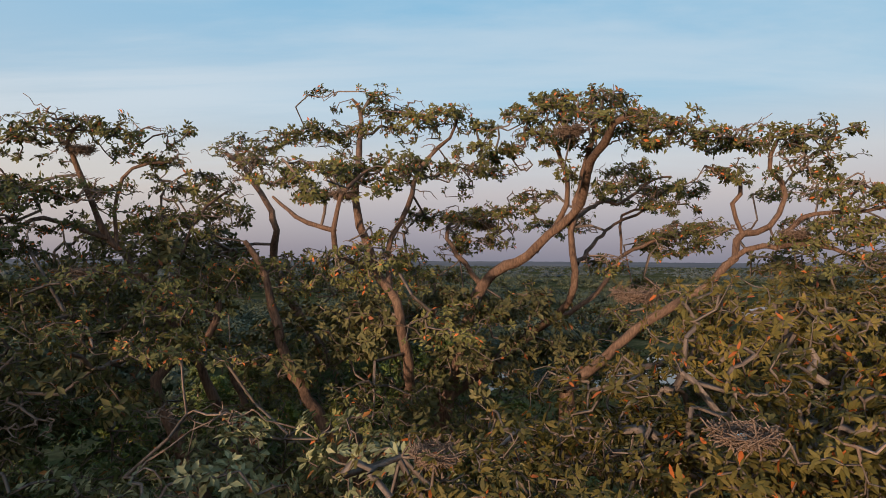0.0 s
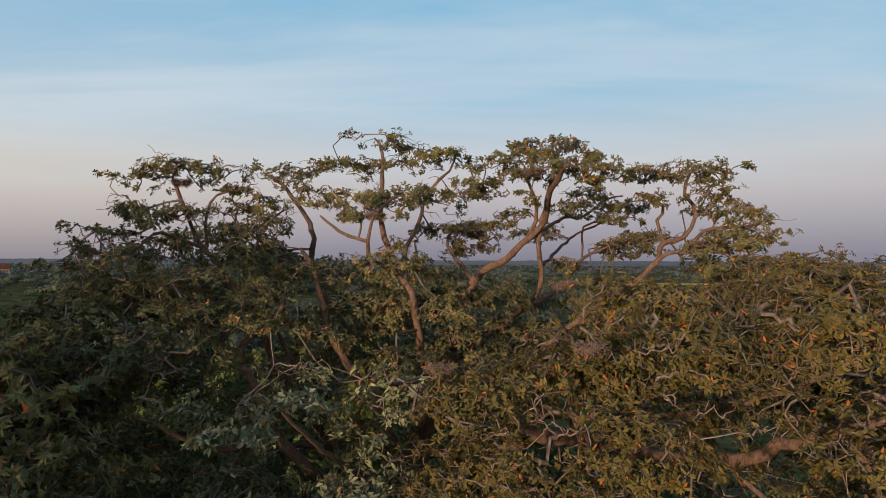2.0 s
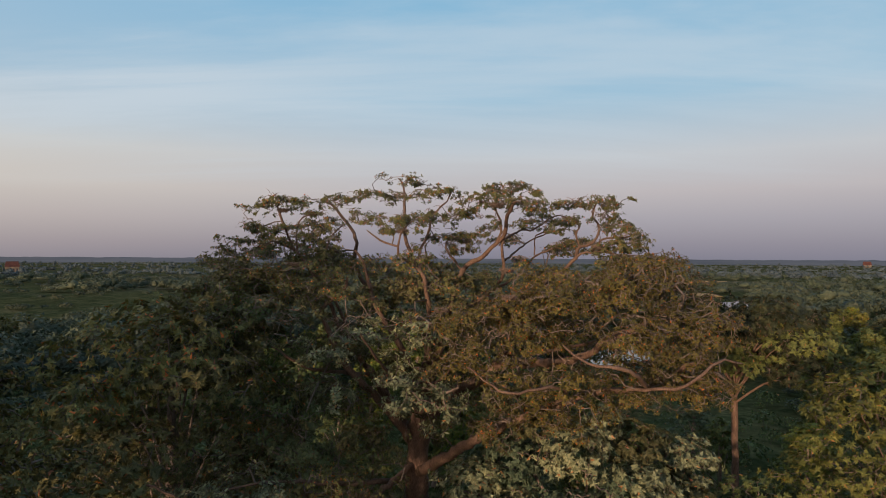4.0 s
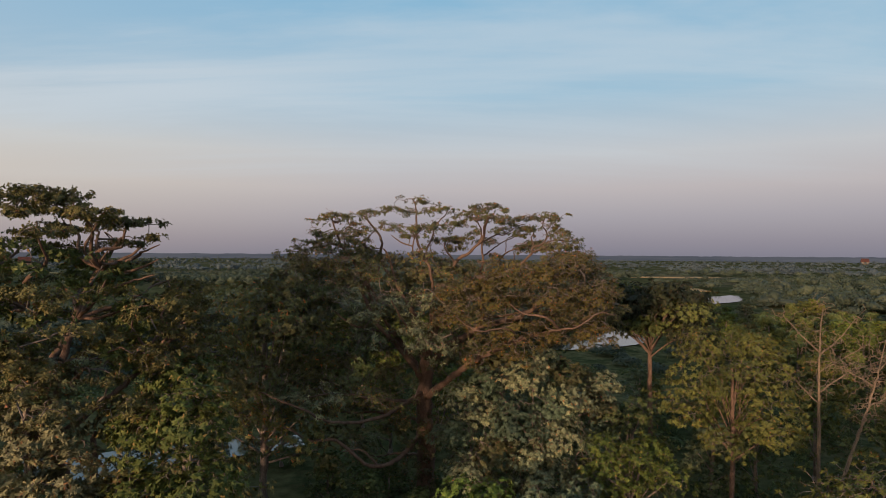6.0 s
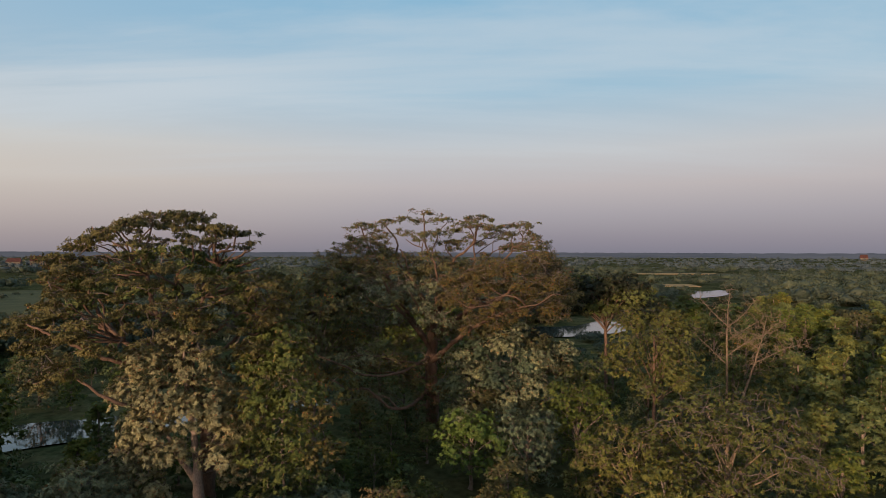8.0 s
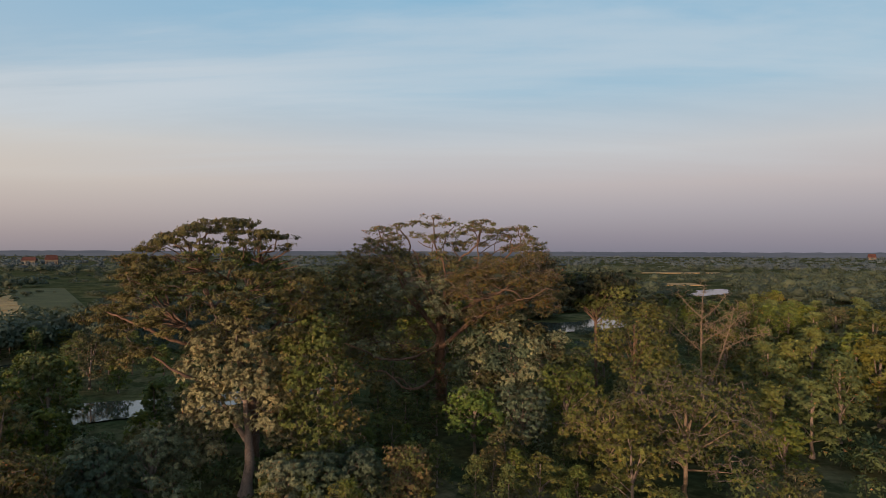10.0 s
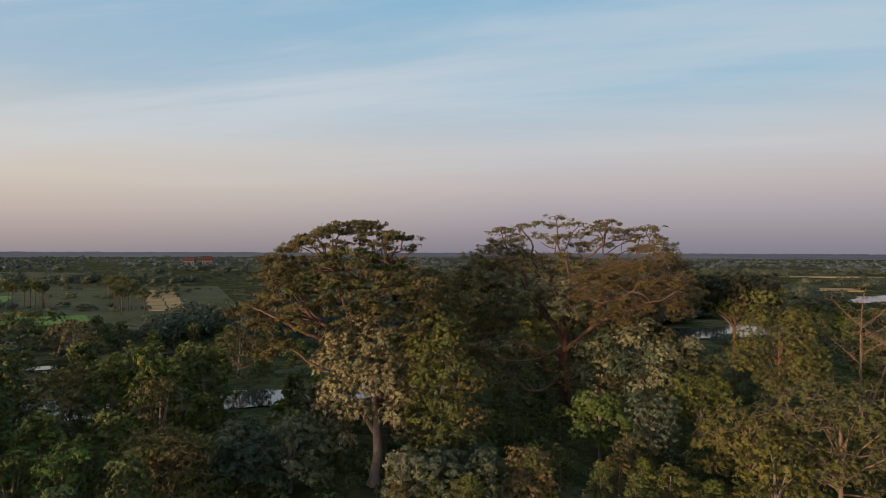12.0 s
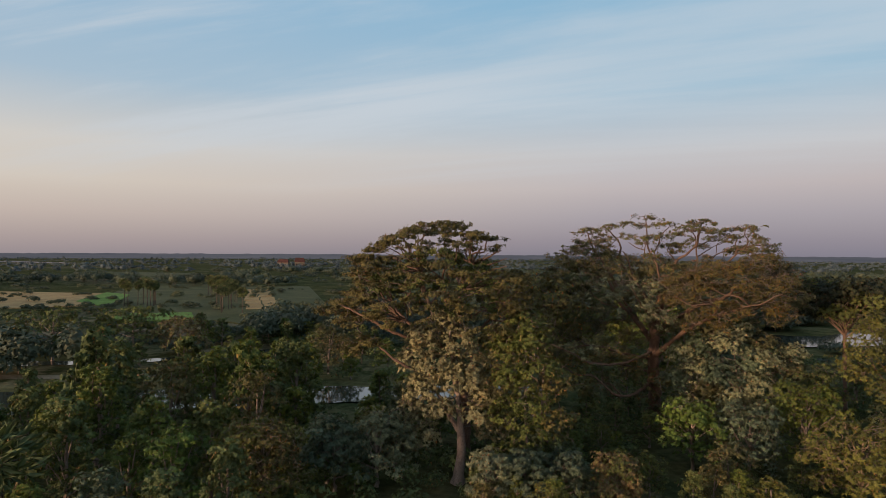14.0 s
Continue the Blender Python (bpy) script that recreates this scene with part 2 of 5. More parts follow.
# Haze is put into the colour, and the band gives off its own light.
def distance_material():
    m, t, b = shader("far_glowing_haze")
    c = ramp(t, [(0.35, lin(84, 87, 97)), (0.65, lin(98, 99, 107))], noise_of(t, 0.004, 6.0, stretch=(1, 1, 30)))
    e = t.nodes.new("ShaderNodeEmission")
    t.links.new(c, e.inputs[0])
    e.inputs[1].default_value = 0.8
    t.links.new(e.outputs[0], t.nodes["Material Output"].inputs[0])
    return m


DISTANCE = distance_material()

# ---- mesh helpers ----
def mesh_of(name, verts, faces, material, smooth=False):
    """A mesh from arrays; all faces have the same number of corners."""
    verts, faces = np.asarray(verts, np.float32), np.asarray(faces, np.int32)
    me = bpy.data.meshes.new(name)
    me.vertices.add(len(verts))
    me.vertices.foreach_set("co", verts.ravel())
    k = faces.shape[1]
    me.loops.add(faces.size)
    me.loops.foreach_set("vertex_index", faces.ravel())
    me.polygons.add(len(faces))
    me.polygons.foreach_set("loop_start", np.arange(0, faces.size, k, dtype=np.int32))
    me.polygons.foreach_set("loop_total", np.full(len(faces), k, np.int32))
    if smooth:
        me.polygons.foreach_set("use_smooth", np.ones(len(faces), bool))
    me.materials.append(material)
    me.update(calc_edges=True)
    return me


def part_mesh(name, me, parent, label="", kind=""):
    ob = new(name, me)
    ob.parent = parent
    return tagged(ob, label, kind=kind)


def part(name, bm, material, parent, label=""):
    me = bpy.data.meshes.new(name)
    bm.to_mesh(me)
    bm.free()
    me.materials.append(material)
    return part_mesh(name, me, parent, label)


def unit(v):
    return v / np.maximum(np.linalg.norm(v, axis=-1, keepdims=True), 1e-9)


def smooth_line(points, step):
    """A Catmull-Rom line through points, with points about a step apart."""
    p = np.asarray(points, float)
    p = np.vstack([2 * p[0] - p[1], p, 2 * p[-1] - p[-2]])
    out = []
    for a, b, c, d in zip(p[:-3], p[1:-2], p[2:-1], p[3:]):
        n = max(2, int(np.linalg.norm(c - b) / step))
        for s in np.arange(n) / n:
            out.append(0.5 * (2 * b + (c - a) * s + (2 * a - 5 * b + 4 * c - d) * s**2 + (3 * b - a - 3 * c + d) * s**3))
    out.append(p[-2])
    return np.array(out)


def tube(line, radii, sides=8, rng=None, knots=0.1):
    """A closed, slightly knotty tube along a line."""
    n = len(line)
    ahead = unit(np.gradient(line, axis=0))
    ref = np.where(np.abs(ahead[:, 2:3]) > 0.9, [[1.0, 0, 0]], [[0, 0, 1.0]])
    u = unit(np.cross(ahead, ref))
    for i in range(1, n):
        u[i] = u[i - 1] - ahead[i] * (u[i - 1] @ ahead[i])
        u[i] /= max(np.linalg.norm(u[i]), 1e-9)
    v = np.cross(ahead, u)
    ang = np.arange(sides) * 2 * np.pi / sides
    r = np.asarray(radii)[:, None] * np.ones((n, sides))
    if rng is not None:
        r = r * (1 + rng.normal(0, knots, (n, sides)).clip(-0.25, 0.3))
    ring = line[:, None] + (np.cos(ang)[None, :, None] * u[:, None] + np.sin(ang)[None, :, None] * v[:, None]) * r[..., None]
    i, j = np.meshgrid(np.arange(n - 1), np.arange(sides), indexing="ij")
    k = (j + 1) % sides
    faces = np.stack([i * sides + j, i * sides + k, (i + 1) * sides + k, (i + 1) * sides + j], -1).reshape(-1, 4)
    return ring.reshape(-1, 3), faces


def sticks(a, b, ra, rb, sides=4):
    """Many thin tapered prisms at once."""
    ahead = unit(b - a)
    ref = np.where(np.abs(ahead[:, 2:3]) > 0.9, [[1.0, 0, 0]], [[0, 0, 1.0]])
    u = unit(np.cross(ahead, ref))
    v = np.cross(ahead, u)
    ang = np.arange(sides) * 2 * np.pi / sides
    circle = np.cos(ang)[None, :, None] * u[:, None] + np.sin(ang)[None, :, None] * v[:, None]
    low = a[:, None] + circle * ra[:, None, None]
    high = b[:, None] + circle * rb[:, None, None]
    verts = np.concatenate([low, high], 1).reshape(-1, 3)
    base = np.arange(len(a))[:, None] * 2 * sides
    j = np.arange(sides)[None]
    k = (j + 1) % sides
    faces = np.stack([base + j, base + k, base + sides + k, base + sides + j], -1).reshape(-1, 4)
    return verts, faces


def leaves(rng, centre, axis, count, length, width, droop=0.15, spread=0.5, fine=True):
    """Rosettes of leaves, count round each centre, about its axis: folded in four (fine), in two, or, for far trees (None), flat."""
    n = len(centre)
    c, ax = np.repeat(centre, count, 0), np.repeat(axis, count, 0)
    side = unit(np.cross(ax, unit(rng.normal(size=(n * count, 3)))))
    rise = rng.uniform(-droop, spread, (n * count, 1))
    ahead = unit(side + ax * rise)
    normal = unit(ax - ahead * (ax * ahead).sum(1, keepdims=True) + rng.normal(0, 0.36, (n * count, 3)))
    across = unit(np.cross(ahead, normal))
    size = length * rng.uniform(0.65, 1.25, (n * count, 1))
    base = c + ahead * size * 0.12 + rng.normal(0, length * 0.12, (n * count, 3))
    half, fold = across * size * width, normal * size * width * 0.35
    tip = base + ahead * size - normal * size * 0.12
    if fine is None:
        verts = np.stack([base + half + fold, tip, base - half + fold], 1).reshape(-1, 3)
        faces = np.arange(n * count * 3).reshape(-1, 3)
    elif not fine:
        mid = base + ahead * size * 0.55
        verts = np.stack([base, mid + half + fold, tip, mid - half + fold], 1).reshape(-1, 3)
        at = np.arange(n * count)[:, None] * 4
        faces = np.concatenate([at + [[0, 1, 2]], at + [[0, 2, 3]]])
    else:
        sag, slim = normal * size, half * 0.72
        low, high = base + ahead * size * 0.3 + sag * 0.05, base + ahead * size * 0.68 + sag * 0.02
        tip = base + ahead * size - sag * 0.12
        verts = np.stack([base, low + slim, low - slim, high + slim * 0.85 - fold * 0.5, high - slim * 0.85 - fold * 0.5, tip], 1).reshape(-1, 3)
        at = np.arange(n * count)[:, None] * 6
        faces = np.concatenate([at + [[0, 1, 2]], at + [[2, 1, 3]], at + [[2, 3, 4]], at + [[4, 3, 5]]])
    return verts, faces


def in_lump(rng, centre, radii, count, hollow=0.55, under=-0.5, gather=7):
    """Points for a lump of foliage, gathered in flat sprays in its outer part, few on its underside."""
    heads = max(3, round(count / gather))
    d = unit(rng.normal(size=(heads * 3, 3)))
    d = d[(d[:, 2] >= under) | (rng.random(len(d)) > 0.8)][:heads]
    n = len(d)
    radii = np.asarray(radii, float)
    at = np.asarray(centre) + d * radii * (rng.uniform(hollow, 1.0, n) * rng.uniform(0.85, 1.15, n))[:, None]
    share = rng.uniform(0.4, 1.0, n)
    wide = (0.11 + 0.085 * radii[:2].mean()) * share
    pick = rng.choice(n, count, p=share**2 / (share**2).sum())
    return at[pick] + rng.normal(size=(count, 3)) * wide[pick, None] * [1.0, 1.0, 0.42]


def grow(rng, roots, targets, bend=0.17):
    """Branch lines from the roots to every target, each from the nearest wood that there is by then.
    Returns the segments' ends, with radii by how much each one carries."""
    n0 = len(roots)
    cap = n0 + 2 * len(targets)
    at = np.empty((cap, 3))
    at[:n0] = roots
    parent = np.full(cap, -1)
    near = np.min(np.linalg.norm(targets[:, None] - roots[None, :: max(1, n0 // 60)], axis=2), axis=1)
    k = n0
    tips = []
    for i in np.argsort(near):
        p = targets[i]
        off = at[:k] - p
        j = int(np.argmin((off * off).sum(1)))
        gap = np.linalg.norm(off[j])
        at[k] = at[j] * 0.5 + p * 0.5 + rng.normal(0, bend, 3) * gap
        at[k + 1] = p
        parent[k], parent[k + 1] = j, k
        tips.append(k + 1)
        k += 2
    load = np.zeros(k)
    load[tips] += 1
    for i in range(k - 1, n0 - 1, -1):
        load[parent[i]] += load[i]
    kids = np.arange(n0, k)
    return at[parent[kids]], at[kids], load[parent[kids]].clip(1), load[kids].clip(1), parent[kids] < n0, at[tips], unit(at[tips] - at[parent[tips]])


def tree(name, label, base, wood, bark, limbs, lumps, leaf, seed, category="tree", leaf_len=0.18, leaf_width=0.24, per=8,
         fine=False, twig=0.006, sides=8, group="", spread=0.5, droop=0.15, upward=0.35, hollow=0.55, twig_min=1, twig_sides=3, limb_names=("trunk", "limb"), step=0.35, thick=0.38, under=-0.5, broad=(), gather=7, simple=False):
    """A tree from trunk and limb lines (thick end, thin end, points), and lumps of foliage (x, y, z, rx, ry, rz, tips, leaf or None).
    All places are in metres from the base."""
    rng = np.random.default_rng(seed)
    top = tagged(new(name), label, category, group)
    roots = []
    for i, (r0, r1, *pts) in enumerate(limbs):
        line = smooth_line(pts, step)
        line[1:-1] += rng.normal(0, 0.03 + 0.12 * r0, (len(line) - 2, 3)) * (0.6 if i else 0.3)
        s = np.linspace(0, 1, len(line))
        radii = r0 * (1 - s) ** 0.8 + r1 * s
        if i == 0:
            radii *= 1 + 0.7 * np.exp(-np.maximum(line[:, 2] - line[0, 2], 0) / 0.5)
        v, f = tube(line, radii, sides, rng)
        n = limb_names[0] if i == 0 else limb_names[1]
        part_mesh(n, mesh_of(n, v, f, wood, True), top)
        roots.append(line if i else line[len(line) // 2:])
    roots = np.concatenate(roots)
    if lumps:
        sets = [(in_lump(rng, l[:3], l[3:6], l[6], hollow, under, gather), leaf if l[7] is None else l[7], np.array(l[:3])) for l in lumps]
        grown, stems = [], roots
        for spots, mat, mid in sets:
            grown.append(grow(rng, stems, spots))
            stems = np.concatenate([stems, grown[-1][5][::12]])
        a, b, la, lb, first = (np.concatenate([g[i] for g in grown]) for i in range(5))
        lb, la = np.minimum(lb, 240), np.minimum(la, 240)
        ra = np.where(first, twig * lb**thick, twig * np.minimum(la, lb * 4.0)**thick)
        keep = lb >= twig_min
        leafless = np.concatenate([np.full(len(g[0]), s[1] is False) for g, s in zip(grown, sets)])
        for which, look_of, called in ((keep & ~leafless, bark, "twig_work"), (keep & leafless, BARE_TWIG, "bare_twig_work")):
            if which.any():
                v, f = sticks(a[which], b[which], ra[which], (twig * lb**thick)[which], twig_sides)
                part_mesh(called, mesh_of(called, v, f, look_of, True), top, kind="stuff")
        mats = []
        for pts, mat, mid in sets:
            if mat and mat not in mats:
                mats.append(mat)
        for mat in mats:
            pts = np.concatenate([s[0] for s in sets if s[1] is mat])
            mid = np.concatenate([np.repeat(s[2][None], len(s[0]), 0) for s in sets if s[1] is mat])
            axis = unit(unit(pts - mid) * (1 - upward) + np.array([0, 0, upward]) + rng.normal(0, 0.25, pts.shape))
            big = mat in broad
            v, f = leaves(rng, pts, axis, 7 if big else per, leaf_len * (1.75 if big else 1), leaf_width, droop, spread, None if simple else fine is True or mat in (fine or ()))
            part_mesh("crown", mesh_of("crown", v, f, mat), top, kind="stuff")
    top.location = base
    return top


def auto_tree(name, label, height, radius, leaf, seed, wood=None, bark=None, bole=0.35, lumps=9, tips=70, flat=0.8, lean=0.0, limb_r=0.12, base=(0, 0, 0), mixed=None, girth=1.0, taper=0.0, leaf_len=0.18, per=8, gather=2, every=1, **more):
    """A tree of ordinary growth: a bole, limbs that fan out to lumps of foliage, and a ragged crown."""
    rng = random.Random(seed)
    fork = height * bole
    trunk_r = (0.03 + height * 0.018) * girth
    lines = [(trunk_r, trunk_r * 0.45, (0, 0, -0.1), (rng.uniform(-0.15, 0.15), rng.uniform(-0.15, 0.15), fork * 0.5), (lean * 0.4, rng.uniform(-0.2, 0.2), fork),
              (lean, rng.uniform(-0.3, 0.3), height * 0.82))]
    clumps = []
    for i in range(lumps):
        a = i * 2.399 + rng.uniform(-0.4, 0.4)
        q = (i + 0.5) / lumps
        h = fork + (height - fork) * (0.12 + 0.86 * (1 - q)) * rng.uniform(0.93, 1.04)
        out = radius * math.sqrt(max(0.02, 1 - ((h - fork * 1.1) / (height - fork * 0.9)) ** 2)) * rng.uniform(0.5, 0.8)
        slim = 1 - taper * max(0.0, h - fork) / (height - fork)
        out *= slim
        size = radius * rng.uniform(0.32, 0.5) * (0.35 + 0.65 * slim)
        x, y = lean + math.cos(a) * out, math.sin(a) * out
        h = min(h, height - size * flat * 0.8)
        clumps.append((x, y, h, size, size, size * flat, tips, mixed if mixed and rng.random() < 0.3 else None))
        s = fork * 0.85 + max(0.0, h - fork) * rng.uniform(0.3, 0.6)
        if i % every == 0:
            lines.append((limb_r * rng.uniform(0.7, 1.2) * 0.75, 0.025, (lean * 0.4 * s / fork, 0, s), (x * 0.45 + rng.uniform(-0.3, 0.3), y * 0.45 + rng.uniform(-0.3, 0.3), s * 0.45 + h * 0.55), (x * 0.9, y * 0.9, h)))
    return tree(name, label, base, wood or BARK, bark or TWIG, lines, clumps, leaf, seed, sides=5, step=1.0, simple=True, leaf_len=leaf_len * 0.8, per=round(per * 1.8), gather=gather, **more)

# ---- the plain ----
def build_ground():
    rings = np.concatenate([[0.0], np.geomspace(6, 4600, 60)])
    n = 128
    a = np.arange(n) * 2 * np.pi / n
    x, y = rings[:, None] * np.cos(a), rings[:, None] * np.sin(a)
    z = np.array([[0.35 * noise.noise(Vector((px * 0.02, py * 0.02, 0.3))) - 0.15 for px, py in zip(rx, ry)] for rx, ry in zip(x, y)])
    z = np.where(rings[:, None] > 4000, 2.0, z.clip(-0.4, 0.0))
    i, j = np.meshgrid(np.arange(len(rings) - 1), np.arange(n), indexing="ij")
    k = (j + 1) % n
    faces = np.stack([i * n + j, (i + 1) * n + j, (i + 1) * n + k, i * n + k], -1).reshape(-1, 4)
    g = new("ground", mesh_of("ground", np.stack([x, y, z], -1).reshape(-1, 3), faces, GROUND, True))
    return tagged(g, "flat plain of dull green and brown scrubland", "ground", kind="structure")


def build_distance():
    """A band of far woodland on the rim of the plain, its haze painted in and glowing."""
    n, r = 900, 2300.0
    a = np.arange(n) * 2 * np.pi / n
    top = np.array([17.5 + 2.0 * noise.noise(Vector((math.cos(t) * 30, math.sin(t) * 30, 0))) + 1.6 * noise.noise(Vector((math.cos(t) * 120, math.sin(t) * 120, 4))) for t in a])
    low = np.stack([r * np.cos(a), r * np.sin(a), np.full(n, -1.0)], -1)
    high = np.stack([r * np.cos(a), r * np.sin(a), top], -1)
    back = np.stack([(r + 600) * np.cos(a), (r + 600) * np.sin(a), np.full(n, -1.0)], -1)
    j = np.arange(n)
    k = (j + 1) % n
    faces = np.concatenate([np.stack([j, k, n + k, n + j], -1), np.stack([n + j, n + k, 2 * n + k, 2 * n + j], -1)])
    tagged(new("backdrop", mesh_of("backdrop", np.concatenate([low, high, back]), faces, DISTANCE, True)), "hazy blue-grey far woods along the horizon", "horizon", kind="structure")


def ribbon(name, material, points, widths, z, seed, label, category, step=3.0):
    """A stretch of water or track with a ragged bank."""
    rng = np.random.default_rng(seed)
    line = smooth_line([(*p, z) for p in points], step)
    w = np.interp(np.linspace(0, 1, len(line)), np.linspace(0, 1, len(widths)), widths)
    ahead = unit(np.gradient(line, axis=0))
    side = np.stack([-ahead[:, 1], ahead[:, 0], 0 * w], -1)
    l = line + side * (w * rng.uniform(0.85, 1.12, len(w)))[:, None]
    r = line - side * (w * rng.uniform(0.85, 1.12, len(w)))[:, None]
    n = len(line)
    j = np.arange(n - 1)
    faces = np.stack([j, n + j, n + j + 1, j + 1], -1)
    tagged(new(name, mesh_of(name, np.concatenate([l, r]), faces, material)), label, category, kind="structure")
    return line[:, :2], w


def plot(name, material, label, category, *corners, z=0.2):
    """A field with a low bank: a slab with the given corners."""
    bm = bmesh.new()
    top = [bm.verts.new((x, y, z)) for x, y in corners]
    low = [bm.verts.new((x, y, -0.5)) for x, y in corners]
    bm.faces.new(top)
    for i in range(len(top)):
        k = (i + 1) % len(top)
        bm.faces.new((top[i], low[i], low[k], top[k]))
    bmesh.ops.recalc_face_normals(bm, faces=bm.faces)
    me = bpy.data.meshes.new(name)
    bm.to_mesh(me)
    bm.free()
    me.materials.append(material)
    return tagged(new(name, me), label, category, kind="structure")


build_ground()
build_distance()
WET = [ribbon("creek", WATER, [(-125, -22), (-82, -3), (-64, 7), (-43, 18), (-26, 27), (-15, 32)], [7, 6, 6, 6, 4.5, 2], 0.06, 5, "still grey creek between the trees", "creek"),
       ribbon("river_bend", WATER, [(4, 98), (16, 104), (29, 105), (42, 112), (48, 128)], [5, 8, 11, 7, 3], 0.06, 6, "pale water of a river bend", "river"),
       ribbon("marsh_water", WATER, [(-190, 0), (-140, 10), (-104, 20), (-84, 36), (-72, 58)], [1.5, 2, 2.6, 2.0, 1.0], 0.06, 8, "shallow marsh water with muddy banks", "marsh"),
       ribbon("pond", WATER, [(112, 222), (128, 240), (136, 256), (150, 274)], [3, 7, 8, 2], 0.06, 9, "pale pond out in the plain", "pond"),
       ribbon("far_lake", WATER, [(-1500, 880), (-1300, 810), (-1150, 780), (-1000, 740)], [30, 45, 35, 8], 0.3, 10, "pale far lake on the plain", "lake", 20.0)]
ribbon("track", MUD, [(-190, -12), (-130, 0), (-96, 10), (-70, 24)], [1.5, 2, 2.2, 1.2], 0.03, 11, "pale mud track along the marsh", "track")
plot("field", RICE, "bright green field of young rice", "rice field", (-192, 107), (-226, 122), (-262, 168), (-238, 160), z=0.32)
plot("field", RICE, "small green rice plot behind umbrella trees", "rice field", (-150, 74), (-132, 86), (-150, 104), (-170, 90))
plot("field", STUBBLE, "straw-coloured strip of cut stubble", "stubble field", (-226, 84), (-202, 112), (-246, 165), (-330, 150))
plot("field", RICE, "light green rice field at the far side", "rice field", (-262, 90), (-238, 100), (-300, 130), (-330, 120))
for k in range(6):
    s, e = k / 6, (k + 0.93) / 6
    mid = lambda q, o: (-141 - 80 * q + o, 121 + 97 * q + o * 0.8)
    for o in (0.0, 5.2):
        plot("stubble_plot", STUBBLE, "pale straw plot of harvested rice with low banks", "stubble field", mid(s, o), mid(s, o + 4.7), mid(e, o + 4.7 + 2 * e), mid(e, o + 2 * e))
plot("pasture", MEADOW, "dull green rough pasture", "pasture", (-112, 84), (-205, 108), (-330, 250), (-205, 262), (-118, 140), z=0.08)
plot("pasture", MEADOW, "green pasture before the tree belt", "pasture", (-360, 300), (-470, 300), (-560, 420), (-430, 420), z=0.08)
plot("bare_field", STUBBLE, "dry pale field among the trees", "stubble field", (118, 308), (152, 306), (157, 334), (120, 336))
plot("bare_field", STUBBLE, "dry pale field before far woods", "stubble field", (172, 512), (246, 508), (262, 532), (190, 538))
plot("bare_field", MEADOW, "green field in the open plain", "pasture", (400, 700), (560, 690), (600, 800), (410, 800))


def near_water(x, y, room):
    return any(((line - (x, y)) ** 2).sum(1).min() ** 0.5 < w.max() + room for line, w in WET)


def far_tree_cloud(name, label, spots, clumps, size, seed, leaf=WOODS, rough=1, core=True):
    """Many far trees in one mesh: each a stem, a lumpy heart and a ragged coat of leaf clumps."""
    rng = np.random.default_rng(seed)
    spots = np.asarray(spots)
    x, y, h, r = spots.T
    n = len(spots)
    d = unit(rng.normal(size=(n, clumps, 3)))
    d[..., 2] = np.abs(d[..., 2]) * 1.2 - 0.35
    ball = d * rng.uniform(0.7, 1.1, (n, clumps, 1))
    shape = np.stack([r, r * rng.uniform(0.8, 1.1, n), h * 0.5], -1)[:, None]
    heart = np.stack([x, y, h * 0.5], -1)[:, None]
    c = heart + ball * shape
    c[..., 2] = c[..., 2].clip(0.3)
    axis = unit(ball * 0.9 + [0, 0, 0.3] + rng.normal(0, 0.3, ball.shape)).reshape(-1, 3)
    sc = np.repeat(np.minimum(r, 4.6) * size, clumps)
    v, f = leaves(rng, c.reshape(-1, 3), axis, 1, 1.25, 0.46, 0.3, 0.4, None)
    mid = np.repeat(c.reshape(-1, 3), 3, 0)
    v = mid + (v - mid) * np.repeat(sc, 3)[:, None]
    bm = bmesh.new()
    bmesh.ops.create_icosphere(bm, subdivisions=rough, radius=1.0 if core else 0.01)
    ball_v = np.array([q.co[:] for q in bm.verts])
    ball_f = np.array([[q.index for q in face.verts] for face in bm.faces])
    bm.free()
    k = len(ball_v)
    core = heart + ball_v[None] * rng.uniform(0.38, 0.78, (n, k, 1)) * shape
    core_f = (ball_f[None] + (np.arange(n) * k)[:, None, None]).reshape(-1, 3) + len(v)
    v, f = np.concatenate([v, core.reshape(-1, 3)]), np.concatenate([f, core_f])
    top = tagged(new(name), label, "woods", kind="stuff")
    part_mesh("crowns", mesh_of("crowns", v, f, leaf, True), top, kind="stuff")
    foot = np.stack([x, y, 0 * x - 0.1], -1)
    v, f = sticks(foot, foot + np.stack([rng.normal(0, 0.3, n), rng.normal(0, 0.3, n), h * 0.7], -1), 0.018 * h, 0.01 * h, 3)
    part_mesh("stems", mesh_of("stems", v, f, PALM_BARK), top, kind="stuff")


def open_land(x, y):
    """Where fields and water keep the trees away."""
    if x < 0 and -0.2 < (y + 59) / -x and 85 < y + 0.35 * -x < 330 and -340 < x < -100 and y > 70:
        return True
    return 112 < x < 162 and 262 < y < 340 or 165 < x < 280 and 425 < y < 542 or -580 < x < -340 and 290 < y < 430


